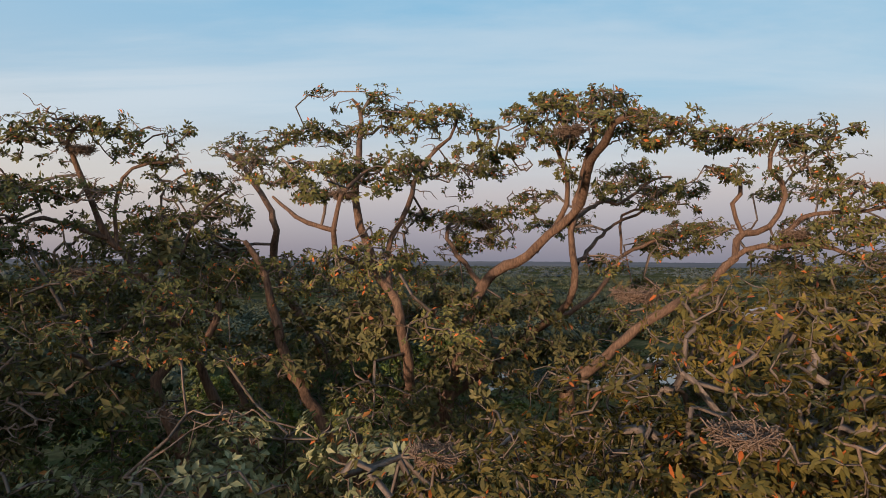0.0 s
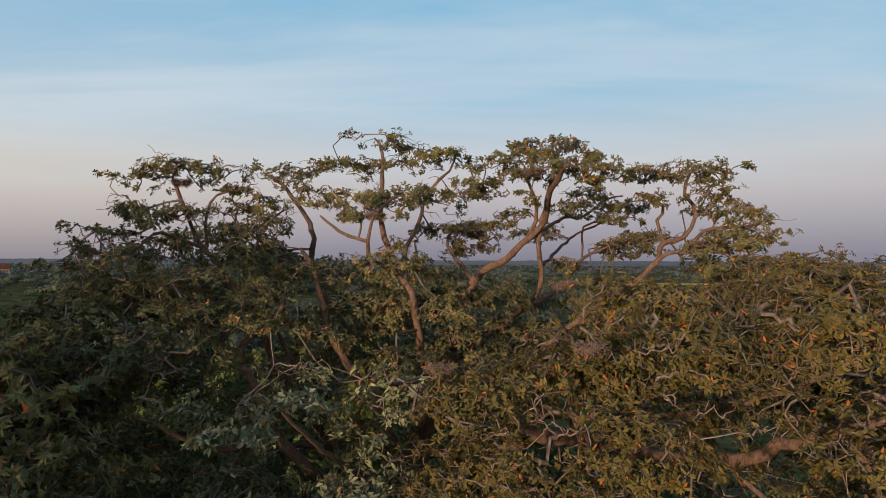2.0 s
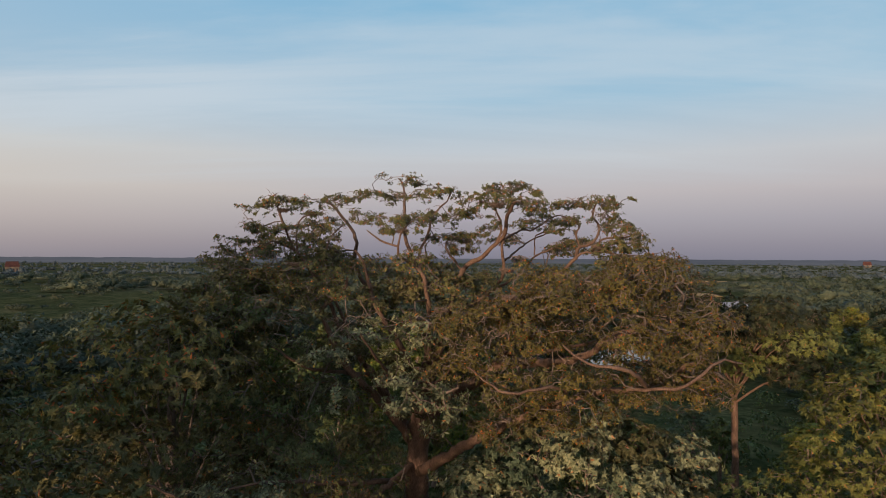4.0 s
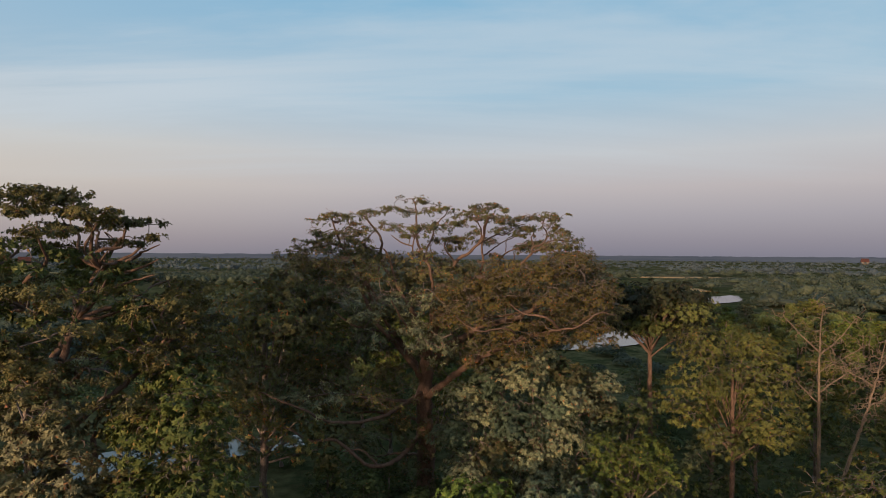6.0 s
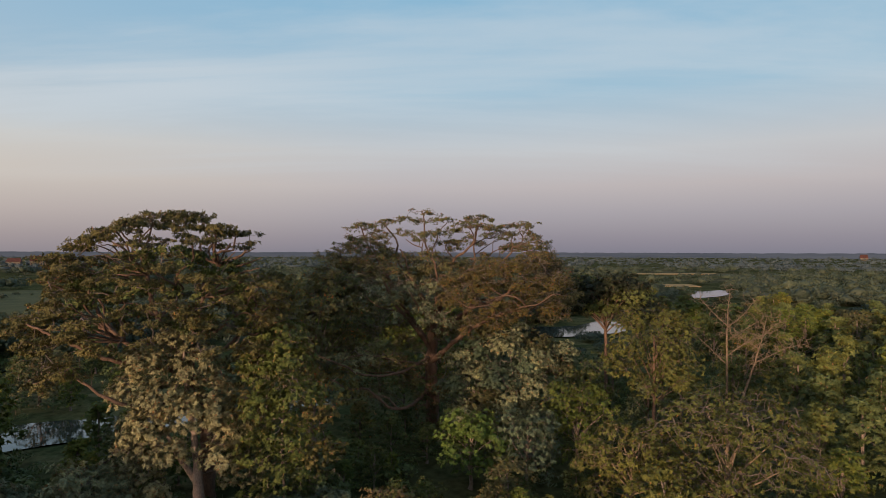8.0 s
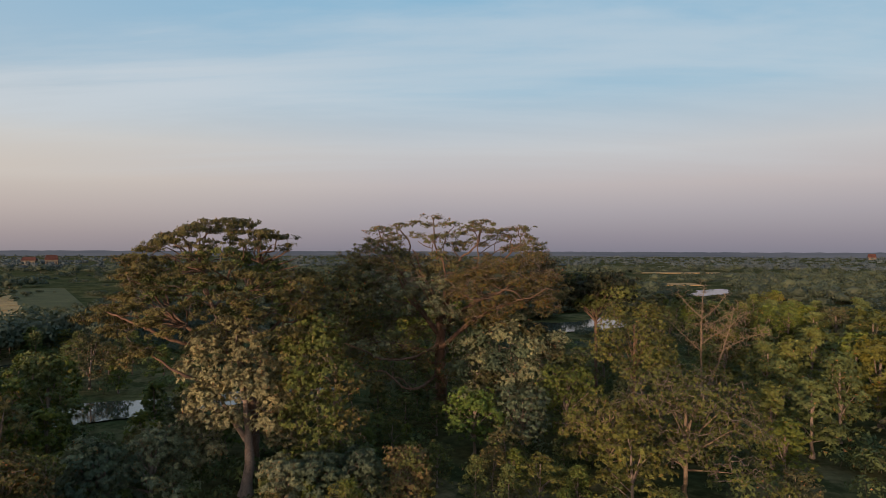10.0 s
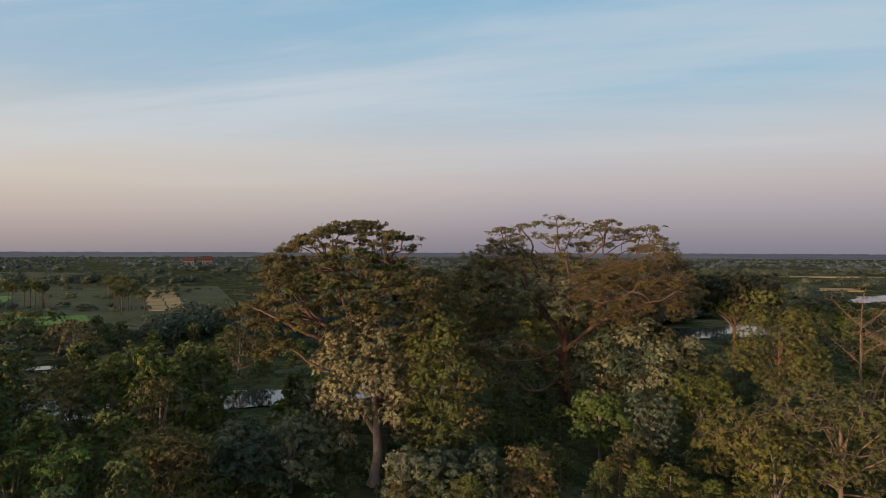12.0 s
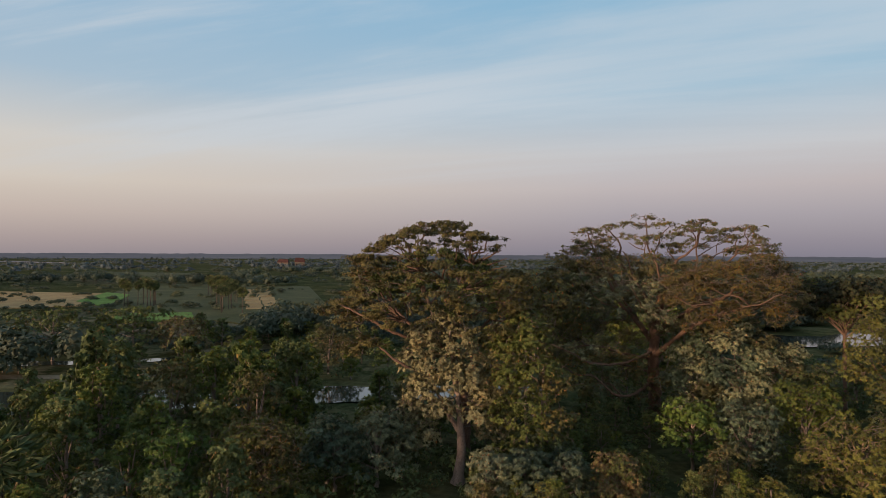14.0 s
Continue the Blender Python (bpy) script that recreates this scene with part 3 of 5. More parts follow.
def scatter_far():
    rng = random.Random(4)
    close, middle, far = [], [], []
    for _ in range(40000):
        a = rng.uniform(-1.25, 1.1)
        d = math.exp(rng.uniform(math.log(105), math.log(2250)))
        x, y = d * math.sin(a), d * math.cos(a) - 30
        if open_land(x, y) or near_water(x, y, 4):
            continue
        belt = noise.noise(Vector((x / 150, y / 110, 2.0))) + 0.5 * noise.noise(Vector((x / 45, y / 45, 7.0)))
        need = -0.3 if x > 85 and y < 110 else -0.12 if x > 0 else -0.02
        if belt < need:
            if rng.random() > 0.3:
                continue
            h = rng.uniform(1.2, 3.6)
        else:
            h = rng.uniform(2.4, 5.6) if rng.random() < (0.7 if x > 0 else 0.35) else rng.uniform(5.0, 9.0)
        if x > 4 and (y < 102 and x < 46 or abs(x - 0.45 * (y + 50)) < 16 and y < 249):
            h = min(h, rng.uniform(0.8, 2.2))
        r = h * rng.uniform(0.45, 0.75) if h > 5.6 else h * rng.uniform(0.8, 1.7)
        r = min(r, 4.2) if d < 260 else r
        (close if d < 260 else middle if d < 700 else far).append((x, y, h, r))
    close, middle, far = close[:900], middle[:2300], far[:3200]
    far_tree_cloud("woods", "dull green scrub and trees on the plain", close, 340, 0.13, 21)
    far_tree_cloud("woods", "belts of dark green trees across the plain", middle, 110, 0.18, 22)
    far_tree_cloud("woods", "far belts of haze-tinted trees towards the horizon", far, 28, 0.28, 23, FAR_WOODS)


scatter_far()


def field_scrub():
    rng = random.Random(9)
    spots = []
    while len(spots) < 200:
        x, y = rng.uniform(-330, -70), rng.uniform(45, 270)
        if noise.noise(Vector((x / 26, y / 26, 5.0))) > 0.08 and not near_water(x, y, 1.0) and 0.5 < (y + 59) / -x < 2.0:
            h = rng.uniform(0.6, 2.6)
            spots.append((x, y, h, h * rng.uniform(0.7, 1.3)))
    far_tree_cloud("field_scrub", "low dark bushes along the field banks", spots, 110, 0.22, 25)


field_scrub()


def undergrowth():
    rng = random.Random(6)
    spots = []
    while len(spots) < 900:
        x, y = rng.uniform(-80, 60), rng.uniform(-30, 70)
        if not near_water(x, y, -1.0):
            h = rng.uniform(0.7, 2.4)
            spots.append((x, y, h, h * rng.uniform(0.6, 1.0)))
    far_tree_cloud("undergrowth", "dense low bushes on the forest floor", spots, 150, 0.15, 24, DARK, core=False)


undergrowth()


def house(label, x, y, turn, long, wide, wall_h, roof_h):
    """A far building: walls, a tiled gable roof, and dark openings."""
    top = tagged(new("house"), label, "house")

    def box(name, mat, cx, cy, cz, sx, sy, sz, at=top):
        bm = bmesh.new()
        bmesh.ops.create_cube(bm, size=1.0, matrix=Matrix.Translation((cx, cy, cz)) @ Matrix.Diagonal((sx, sy, sz, 1)))
        return part(name, bm, mat, at)
    wall = box("wall", PLASTER, 0, 0, wall_h / 2, long, wide, wall_h)
    bm = bmesh.new()
    half_l, half_w = long / 2 + 0.8, wide / 2 + 0.8
    vs = [bm.verts.new(p) for p in ((-half_l, -half_w, wall_h), (half_l, -half_w, wall_h), (half_l, half_w, wall_h), (-half_l, half_w, wall_h), (-half_l * 0.8, 0, wall_h + roof_h), (half_l * 0.8, 0, wall_h + roof_h))]
    for f in ((0, 1, 5, 4), (2, 3, 4, 5), (1, 2, 5), (3, 0, 4), (3, 2, 1, 0)):
        bm.faces.new([vs[i] for i in f])
    part("roof", bm, ROOF, top, "red tiled roof")
    for i in range(4):
        box("window", PANE, -long * 0.36 + i * long * 0.24, -wide / 2 - 0.02, wall_h * 0.5, long * 0.09, 0.1, wall_h * 0.45, wall)
    top.matrix_basis = pose(x, y, 0, 0, 0, turn)


house("red-roofed temple hall rising from the tree belt", -490, 684, 35, 13, 9, 8, 6)
house("low house with a red tiled roof among trees", -560, 745, 20, 16, 9, 6, 5)
house("far red-roofed hall on the plain", 1090, 1520, -30, 18, 12, 6, 9)


def palm(name, label, h, seed, fronds=30, size=1.6, group="palms", thick=0.15):
    rng = np.random.default_rng(seed)
    top = tagged(new(name), label, "palm tree", group)
    line = smooth_line([(0, 0, -0.1), (0.1, 0.05, h * 0.4), (0.05, -0.1, h)], 0.8)
    v, f = tube(line, np.linspace(thick, thick * 0.7, len(line)), 7, rng, 0.05)
    part_mesh("trunk", mesh_of("trunk", v, f, PALM_BARK, True), top)
    d = unit(rng.normal(size=(fronds, 3)) + [0, 0, 0.25])
    start = np.repeat(line[-1][None], fronds, 0)
    end = start + d * size * 0.55
    v, f = sticks(start, end, np.full(fronds, 0.03), np.full(fronds, 0.02), 4)
    part_mesh("stalk_fan", mesh_of("stalks", v, f, TWIG), top)
    v, f = leaves(rng, end, d, 16, size * 0.62, 0.09, 0.1, 1.6, False)
    part_mesh("crown", mesh_of("crown", v, f, PALM), top)
    return top


proto = palm("palm_tree", "sugar palm with a round crown in the fields", 7.4, 31)
proto.location = (-130, 105, 0)
rng_p = random.Random(31)
for i in range(1, 22):
    s = i / 21
    copy_thing(proto, pose(-130 - 90 * s + rng_p.uniform(-6, 3), 105 + 91 * s + rng_p.uniform(-3, 3), 0, 0, 0, rng_p.uniform(0, 360)) @ Matrix.Scale(rng_p.uniform(0.85, 1.12), 4))
for i in range(9):
    copy_thing(proto, pose(-185 + rng_p.uniform(-7, 7), 119 + rng_p.uniform(-7, 7), 0, 0, 0, rng_p.uniform(0, 360)) @ Matrix.Scale(rng_p.uniform(0.95, 1.2), 4))
for x, y, s in ((-62, 42, 0.6), (-58, 47, 0.55), (-67, 50, 0.65), (-52, 40, 0.5), (-72, 46, 0.7), (-95, 47, 0.8), (-60, 36, 0.5)):
    copy_thing(proto, pose(x, y, 0, 0, 0, x * 37) @ Matrix.Scale(s, 4))
near_palm = palm("palm_tree", "coconut palm with drooping dry fronds", 6.3, 33, 18, 2.4, thick=0.16)
near_palm.location = (-40.5, -32, 0)

# ---- the great nesting tree ----
PAD_RNG = random.Random(77)


def pads(kind, *rows):
    """Flat leaf pads at the limb ends: x, y, z, half width, half height."""
    out = []
    for x, y, z, w, h in rows:
        w *= 1.05
        out.append((x, y, z - 0.12, w, w * 1.1, max(h * 1.2, 0.25), int(18 + 34 * w * w + 16 * w), kind))
        out.append((x, y, z - 0.05, w * 1.15, w * 1.2, max(h * 1.4, 0.35), int(14 + 40 * w), False))
        for _ in range(2):
            a, q = PAD_RNG.uniform(0, 6.28), w * PAD_RNG.uniform(0.9, 1.35)
            out.append((x + math.cos(a) * q, y + math.sin(a) * q, z + PAD_RNG.uniform(-0.45, 0.2), w * 0.42, w * 0.42, 0.16, int(5 + 6 * w), kind))
    return out


def lump(x, y, z, rx, ry, rz, tips, kind=None):
    return (x, y, z, rx * 1.2, ry * 1.2, rz * 1.25, int(tips * 1.45), kind)


def shifted(limbs, clumps, base):
    b = np.asarray(base)
    return ([(r0, r1, *[tuple(np.asarray(p) - b) for p in pts]) for r0, r1, *pts in limbs],
            [(*(np.asarray(c[:3]) - b), *c[3:]) for c in clumps])


def dome(seed, cx, cy, rx, ry, z_mid, z_top, z_low, count, kind=None, depth=1.0, thin=1.0, tips=24):
    """Flat leaf pads set over a domed crown, each a little off the shell."""
    rng = random.Random(seed)
    out = []
    for i in range(count):
        a = i * 2.39996 + rng.uniform(-0.25, 0.25)
        z = z_low + (z_top - z_low) * (1 - (i + 0.5) / count)
        w = math.sqrt(max(0.02, 1 - ((z - z_mid) / (z_top - z_mid)) ** 2)) * rng.uniform(0.84, 1.05) * depth
        size = rng.uniform(0.8, 1.6)
        if rng.random() < 0.1:
            continue
        z = z_mid + (z - z_mid) * depth + rng.uniform(-0.5, 0.2)
        out.append((cx + math.cos(a) * rx * w, cy + math.sin(a) * ry * w, z, size, size * 1.05, 0.10 + 0.13 * size, int((10 + tips * size * size) * (thin if z > z_top - 3.0 else 1.0)), kind))
    return sorted(out, key=lambda c: (c[0] - cx) ** 2 + (c[1] - cy) ** 2)


def boughs(seed, starts, cx, cy, rx, ry, z_mid, z_top, z_low, count, r0=0.11):
    """Crooked boughs from the forks out to the shell of a domed crown."""
    rng = random.Random(seed)
    out = []
    for i in range(count):
        a = i * 2.39996 + rng.uniform(-0.3, 0.3)
        z = z_low + (z_top - 0.35 - z_low) * (1 - (i + 0.5) / count)
        w = math.sqrt(max(0.02, 1 - ((z - z_mid) / (z_top - z_mid)) ** 2)) * 0.93
        end = Vector((cx + math.cos(a) * rx * w, cy + math.sin(a) * ry * w, z))
        start = min((Vector(p) for p in starts), key=lambda p: (p - end).length + 2.5 * max(0.0, p.z - end.z + 1.0))
        bow = [start.lerp(end, q) + Vector((rng.uniform(-0.5, 0.5), rng.uniform(-0.5, 0.5), rng.uniform(-0.2, 0.5) - 0.35 * math.sin(q * math.pi) * (end.z < start.z + 2))) for q in (0.3, 0.55, 0.8)]
        out.append((r0 * rng.uniform(0.7, 1.15), 0.025, tuple(start), *[tuple(b) for b in bow], tuple(end)))
    return out


A_BASE = (-1.2, 16.0, 0.0)
A_LIMBS = []
A_LIMBS.append((0.75, 0.5, (-1.2, 16.0, -0.2), (-1.1, 16.1, 4.0), (-1.3, 15.9, 8.0), (-1.1, 16.0, 11.5)))
A_LIMBS.append((0.34, 0.20, (-1.1, 16.0, 11.2), (-0.9, 15.9, 13.5), (-0.6, 15.5, 15.7)))
A_LIMBS.append((0.36, 0.20, (-1.2, 16.0, 10.4), (0.4, 16.2, 12.5), (2.6, 15.4, 13.8), (3.3, 15.4, 15.0), (3.3, 15.5, 16.9)))
A_LIMBS.append((0.30, 0.20, (-1.1, 16.0, 11.0), (-0.4, 16.3, 14.0), (0.4, 16.0, 17.0)))
A_LIMBS.append((0.34, 0.23, (-1.2, 16.0, 10.6), (-1.6, 16.9, 12.4), (-2.0, 18.0, 14.1)))
A_LIMBS.append((0.32, 0.19, (-1.3, 16.0, 10.0), (-2.8, 16.8, 12.0), (-4.2, 17.0, 14.0)))
A_LIMBS.append((0.15, 0.06, (0.4, 16.0, 17.0), (1.2, 16.0, 19.5), (2.3, 15.5, 20.3), (3.0, 15.0, 21.0), (3.4, 14.5, 21.5), (3.4, 13.8, 22.2), (3.5, 12.5, 22.8), (3.7, 12.0, 23.0)))
A_LIMBS.append((0.07, 0.04, (2.5, 15.5, 20.4), (3.3, 15.5, 21.6), (3.1, 15.0, 22.6), (2.7, 14.5, 23.1), (2.0, 14.0, 23.2)))
A_LIMBS.append((0.07, 0.03, (3.2, 15.0, 21.1), (4.5, 17.0, 21.8), (5.5, 18.0, 21.9), (6.7, 19.0, 22.7), (7.5, 19.5, 22.9)))
A_LIMBS.append((0.10, 0.04, (2.7, 17.0, 18.2), (3.4, 15.5, 19.2), (3.4, 15.0, 19.9), (3.3, 15.0, 20.9), (3.6, 15.0, 22.3), (3.7, 14.5, 23.0), (3.7, 14.5, 23.6)))
A_LIMBS.append((0.11, 0.14, (0.4, 16.2, 16.6), (1.6, 16.8, 17.4), (2.7, 17.0, 18.2)))
A_LIMBS.append((0.06, 0.03, (3.5, 15.2, 20.1), (4.4, 17.0, 20.7), (5.4, 18.5, 21.3), (6.5, 19.0, 21.8), (6.9, 19.0, 22.5)))
A_LIMBS.append((0.08, 0.03, (2.7, 17.0, 18.2), (4.5, 17.0, 19.3), (5.5, 18.5, 20.2), (6.7, 19.0, 20.8), (7.5, 19.0, 21.0), (9.1, 19.5, 21.1)))
A_LIMBS.append((0.04, 0.03, (5.6, 18.5, 20.4), (5.8, 19.0, 21.6), (6.7, 19.0, 21.8), (7.7, 19.5, 22.0)))
A_LIMBS.append((0.14, 0.04, (3.3, 15.5, 16.9), (5.0, 15.2, 18.5), (6.5, 15.0, 19.5), (7.3, 15.0, 20.3), (7.5, 15.0, 20.9), (8.2, 15.0, 21.0), (8.6, 15.0, 21.8), (8.2, 15.0, 22.5), (8.4, 15.0, 23.2)))
A_LIMBS.append((0.06, 0.03, (7.5, 15.0, 20.9), (7.3, 15.0, 21.6), (7.5, 15.0, 22.1), (7.1, 15.0, 22.3), (6.5, 14.8, 22.5)))
A_LIMBS.append((0.07, 0.03, (7.2, 15.0, 20.2), (7.8, 14.6, 20.6), (8.0, 14.3, 20.5), (8.5, 13.8, 20.6), (9.2, 13.5, 20.3), (9.7, 13.0, 20.4)))
A_LIMBS.append((0.06, 0.03, (8.0, 14.4, 20.5), (8.3, 14.2, 21.1), (8.7, 14.0, 21.3), (9.5, 13.5, 21.3), (10.0, 13.0, 21.5)))
A_LIMBS.append((0.14, 0.04, (-0.6, 15.5, 15.7), (-0.7, 14.4, 18.1), (-0.9, 14.0, 19.2), (-1.4, 14.5, 19.8), (-1.7, 14.6, 20.7), (-2.0, 15.0, 21.7), (-2.0, 16.0, 23.0), (-2.2, 17.5, 24.4), (-2.5, 18.0, 24.9)))
A_LIMBS.append((0.08, 0.03, (-1.1, 14.2, 19.4), (-1.1, 15.0, 20.7), (-0.7, 15.4, 21.5), (-0.5, 15.8, 22.5), (0.3, 16.0, 23.4), (0.6, 16.0, 24.1)))
A_LIMBS.append((0.07, 0.03, (-1.5, 14.5, 19.9), (-2.2, 13.3, 20.4), (-2.1, 13.0, 21.2), (-1.9, 13.0, 21.7), (-1.5, 13.2, 22.1)))
A_LIMBS.append((0.06, 0.03, (-2.2, 13.3, 20.8), (-2.9, 13.8, 21.0), (-3.5, 14.5, 21.3), (-4.0, 15.0, 21.7)))
A_LIMBS.append((0.18, 0.06, (-2.0, 18.0, 14.1), (-3.3, 20.0, 16.5), (-4.8, 21.0, 18.5), (-5.4, 20.5, 20.0), (-5.3, 20.0, 21.5), (-6.7, 21.5, 23.3), (-7.6, 22.0, 24.0)))
A_LIMBS.append((0.16, 0.03, (-4.2, 17.0, 14.0), (-5.6, 16.0, 16.4), (-6.2, 15.5, 18.0), (-7.1, 15.0, 19.6), (-8.0, 14.8, 20.9), (-8.5, 14.7, 22.2), (-8.7, 14.5, 22.9), (-8.3, 14.5, 23.4)))
A_LIMBS.append((0.05, 0.03, (-7.7, 14.9, 20.4), (-7.8, 15.0, 21.7), (-7.5, 15.2, 22.4), (-6.7, 15.5, 22.6)))
A_LIMBS.append((0.06, 0.03, (-7.8, 14.9, 20.6), (-8.5, 14.0, 21.0), (-8.8, 13.4, 21.0), (-9.1, 13.0, 20.5)))
A_LIMBS.append((0.05, 0.03, (-6.5, 15.2, 18.8), (-6.3, 15.5, 20.6), (-6.0, 16.0, 21.5), (-5.6, 16.5, 22.0)))
A_LIMBS.append((0.10, 0.04, (-4.6, 16.8, 14.6), (-6.6, 18.0, 18.5), (-8.1, 20.0, 19.0), (-9.9, 22.0, 19.3)))
A_LIMBS.append((0.07, 0.03, (1.2, 16.0, 19.5), (0.3, 17.0, 20.8), (0.5, 17.5, 21.3), (1.3, 18.0, 21.5), (2.0, 18.0, 21.7)))
A_LIMBS.append((0.27, 0.06, (3.0, 15.4, 14.4), (4.6, 11.5, 15.2), (5.6, 7.6, 16.0), (6.4, 5.6, 17.0), (7.6, 4.4, 17.9)))
A_LIMBS.append((0.11, 0.04, (3.2, 15.4, 15.0), (6.0, 12.0, 15.8), (8.6, 9.8, 17.0), (10.8, 9.5, 18.4)))
A_LIMBS.append((0.09, 0.03, (4.4, 12.0, 15.0), (3.2, 8.5, 15.8), (2.6, 6.0, 17.2)))
A_LIMBS.append((0.12, 0.03, (-1.0, 15.6, 12.6), (-2.2, 11.5, 14.4), (-3.0, 9.0, 16.0), (-3.4, 7.8, 17.0)))
A_LIMBS.append((0.12, 0.03, (-4.0, 16.8, 13.6), (-6.5, 13.0, 14.6), (-8.0, 11.0, 16.0)))
A_LIMBS.append((0.10, 0.03, (-1.0, 15.2, 13.0), (0.3, 11.0, 14.8), (0.6, 7.8, 16.6)))
A_LIMBS.append((0.16, 0.03, (-1.4, 16.0, 8.0), (-4.5, 12.0, 9.2), (-7.4, 9.5, 10.2), (-9.5, 9.0, 10.0)))
A_LIMBS.append((0.14, 0.03, (-1.4, 16.2, 6.5), (-5.0, 15.8, 7.2), (-8.7, 15.5, 7.4), (-11.0, 15.0, 9.0)))
A_LIMBS.append((0.20, 0.05, (-1.6, 15.6, 5.4), (-3.4, 11.8, 4.6), (-5.2, 10.2, 4.9), (-7.4, 9.6, 6.8), (-9.0, 9.2, 6.9), (-11.0, 8.8, 8.0)))
A_LIMBS.append((0.16, 0.05, (-1.4, 15.6, 9.0), (-4.4, 10.2, 8.3), (-7.4, 8.6, 8.4), (-9.6, 8.2, 9.4), (-12.4, 8.0, 10.6)))
A_LIMBS.append((0.09, 0.03, (-4.6, 10.6, 4.8), (-5.6, 10.0, 6.0), (-7.0, 9.6, 6.0)))
A_LIMBS.append((0.30, 0.07, (-1.2, 15.7, 8.4), (0.4, 12.6, 10.4), (2.4, 9.4, 12.6), (4.6, 7.6, 14.0), (6.6, 6.8, 14.9), (8.0, 6.6, 15.0), (9.8, 5.6, 16.2)))
A_LIMBS.append((0.08, 0.03, (4.2, 7.8, 13.8), (4.8, 5.6, 15.0), (3.8, 4.2, 15.6), (2.4, 3.9, 15.4), (1.0, 4.6, 16.2)))
A_LIMBS.append((0.08, 0.03, (6.6, 6.8, 14.9), (7.2, 4.6, 15.4), (8.4, 3.2, 15.8), (9.8, 3.6, 16.6), (11.0, 4.4, 16.4)))
A_LIMBS.append((0.09, 0.03, (7.4, 4.2, 15.6), (6.4, 2.9, 16.4), (5.0, 3.0, 16.6), (4.2, 3.2, 17.2)))
A_LIMBS.append((0.26, 0.07, (-1.2, 15.9, 9.6), (-3.0, 14.6, 12.4), (-4.6, 13.7, 14.3), (-5.6, 13.7, 15.9), (-6.1, 13.7, 17.5), (-5.1, 13.8, 18.4), (-4.85, 13.8, 19.2)))
A_LIMBS.append((0.24, 0.06, (-1.15, 16.0, 11.0), (-1.6, 15.2, 14.0), (-2.4, 14.7, 15.95), (-3.4, 14.7, 17.4), (-3.8, 14.7, 18.7), (-4.05, 14.7, 19.8), (-4.6, 14.8, 20.6)))
A_LIMBS.append((0.13, 0.03, (-1.3, 16.4, 3.6), (-3.9, 19.4, 2.7), (-6.0, 20.8, 2.0), (-8.2, 21.4, 3.4)))
A_CLUMPS = pads(
    None, (-10.0, 14.2, 21.9, 0.8, 0.3), (-10.7, 14.0, 21.1, 0.8, 0.3), (-11.4, 14.2, 20.6, 0.5, 0.25), (-8.7, 14.5, 23.3, 1.1, 0.3), (-9.4, 14.0, 22.8, 0.8, 0.4), (-7.4, 15.0, 23.2, 1.0, 0.3), (-8.8, 13.5, 21.6, 1.2, 0.4), (-8.1, 14.7, 21.8, 0.8, 0.4), (-9.0, 13.0, 20.7, 0.5, 0.4),
    (-6.8, 15.4, 22.7, 0.6, 0.2), (-6.2, 16.5, 22.2, 1.1, 0.4), (-6.6, 15.5, 21.2, 1.2, 0.4), (-7.0, 21.5, 23.8, 1.2, 0.4), (-5.0, 20.0, 24.2, 1.2, 0.4), (-4.3, 16.0, 22.4, 1.1, 0.5)) + pads(
    None, (-2.7, 14.0, 21.8, 0.9, 0.5), (-1.9, 18.0, 24.8, 1.2, 0.25), (-3.0, 18.0, 23.9, 1.0, 0.3), (-0.7, 16.5, 23.8, 1.2, 0.5), (0.2, 16.0, 24.0, 0.8, 0.3), (-1.1, 14.5, 22.3, 1.6, 0.4),
    (-2.1, 14.0, 22.2, 0.8, 0.4), (-0.2, 16.0, 22.7, 0.9, 0.4), (1.1, 17.0, 22.7, 0.7, 0.2), (0.0, 17.0, 21.4, 0.8, 0.3), (1.6, 18.0, 21.4, 1.0, 0.6), (1.0, 18.0, 20.7, 1.0, 0.4)) + pads(
    None, (2.0, 13.8, 23.4, 0.8, 0.4), (3.2, 14.2, 23.75, 1.1, 0.4), (3.9, 12.6, 23.1, 1.0, 0.3), (4.9, 13.0, 23.1, 0.5, 0.3), (2.7, 14.2, 23.2, 1.1, 0.3), (4.5, 13.0, 22.9, 0.7, 0.2),
    (1.5, 14.0, 22.7, 0.7, 0.3), (6.1, 14.0, 23.1, 0.5, 0.2), (5.8, 18.5, 23.0, 1.0, 0.4), (7.1, 19.3, 22.6, 1.1, 0.4), (2.6, 17.0, 21.8, 0.8, 0.4), (5.0, 17.5, 22.3, 1.0, 0.3)) + pads(
    None, (8.4, 19.3, 21.2, 1.3, 0.4), (7.2, 19.0, 20.7, 1.1, 0.4), (7.0, 19.0, 22.0, 0.9, 0.3), (7.5, 19.0, 22.4, 0.7, 0.2), (8.0, 15.0, 23.4, 1.0, 0.3), (9.0, 14.8, 23.2, 1.0, 0.3),
    (7.3, 15.0, 23.2, 0.6, 0.3), (6.8, 14.8, 22.4, 0.6, 0.2), (8.9, 14.2, 22.5, 0.9, 0.4), (9.2, 13.6, 21.8, 1.0, 0.4), (9.5, 13.0, 21.3, 0.7, 0.5), (8.8, 14.0, 20.8, 0.9, 0.2), (9.1, 13.0, 21.0, 0.8, 0.3))
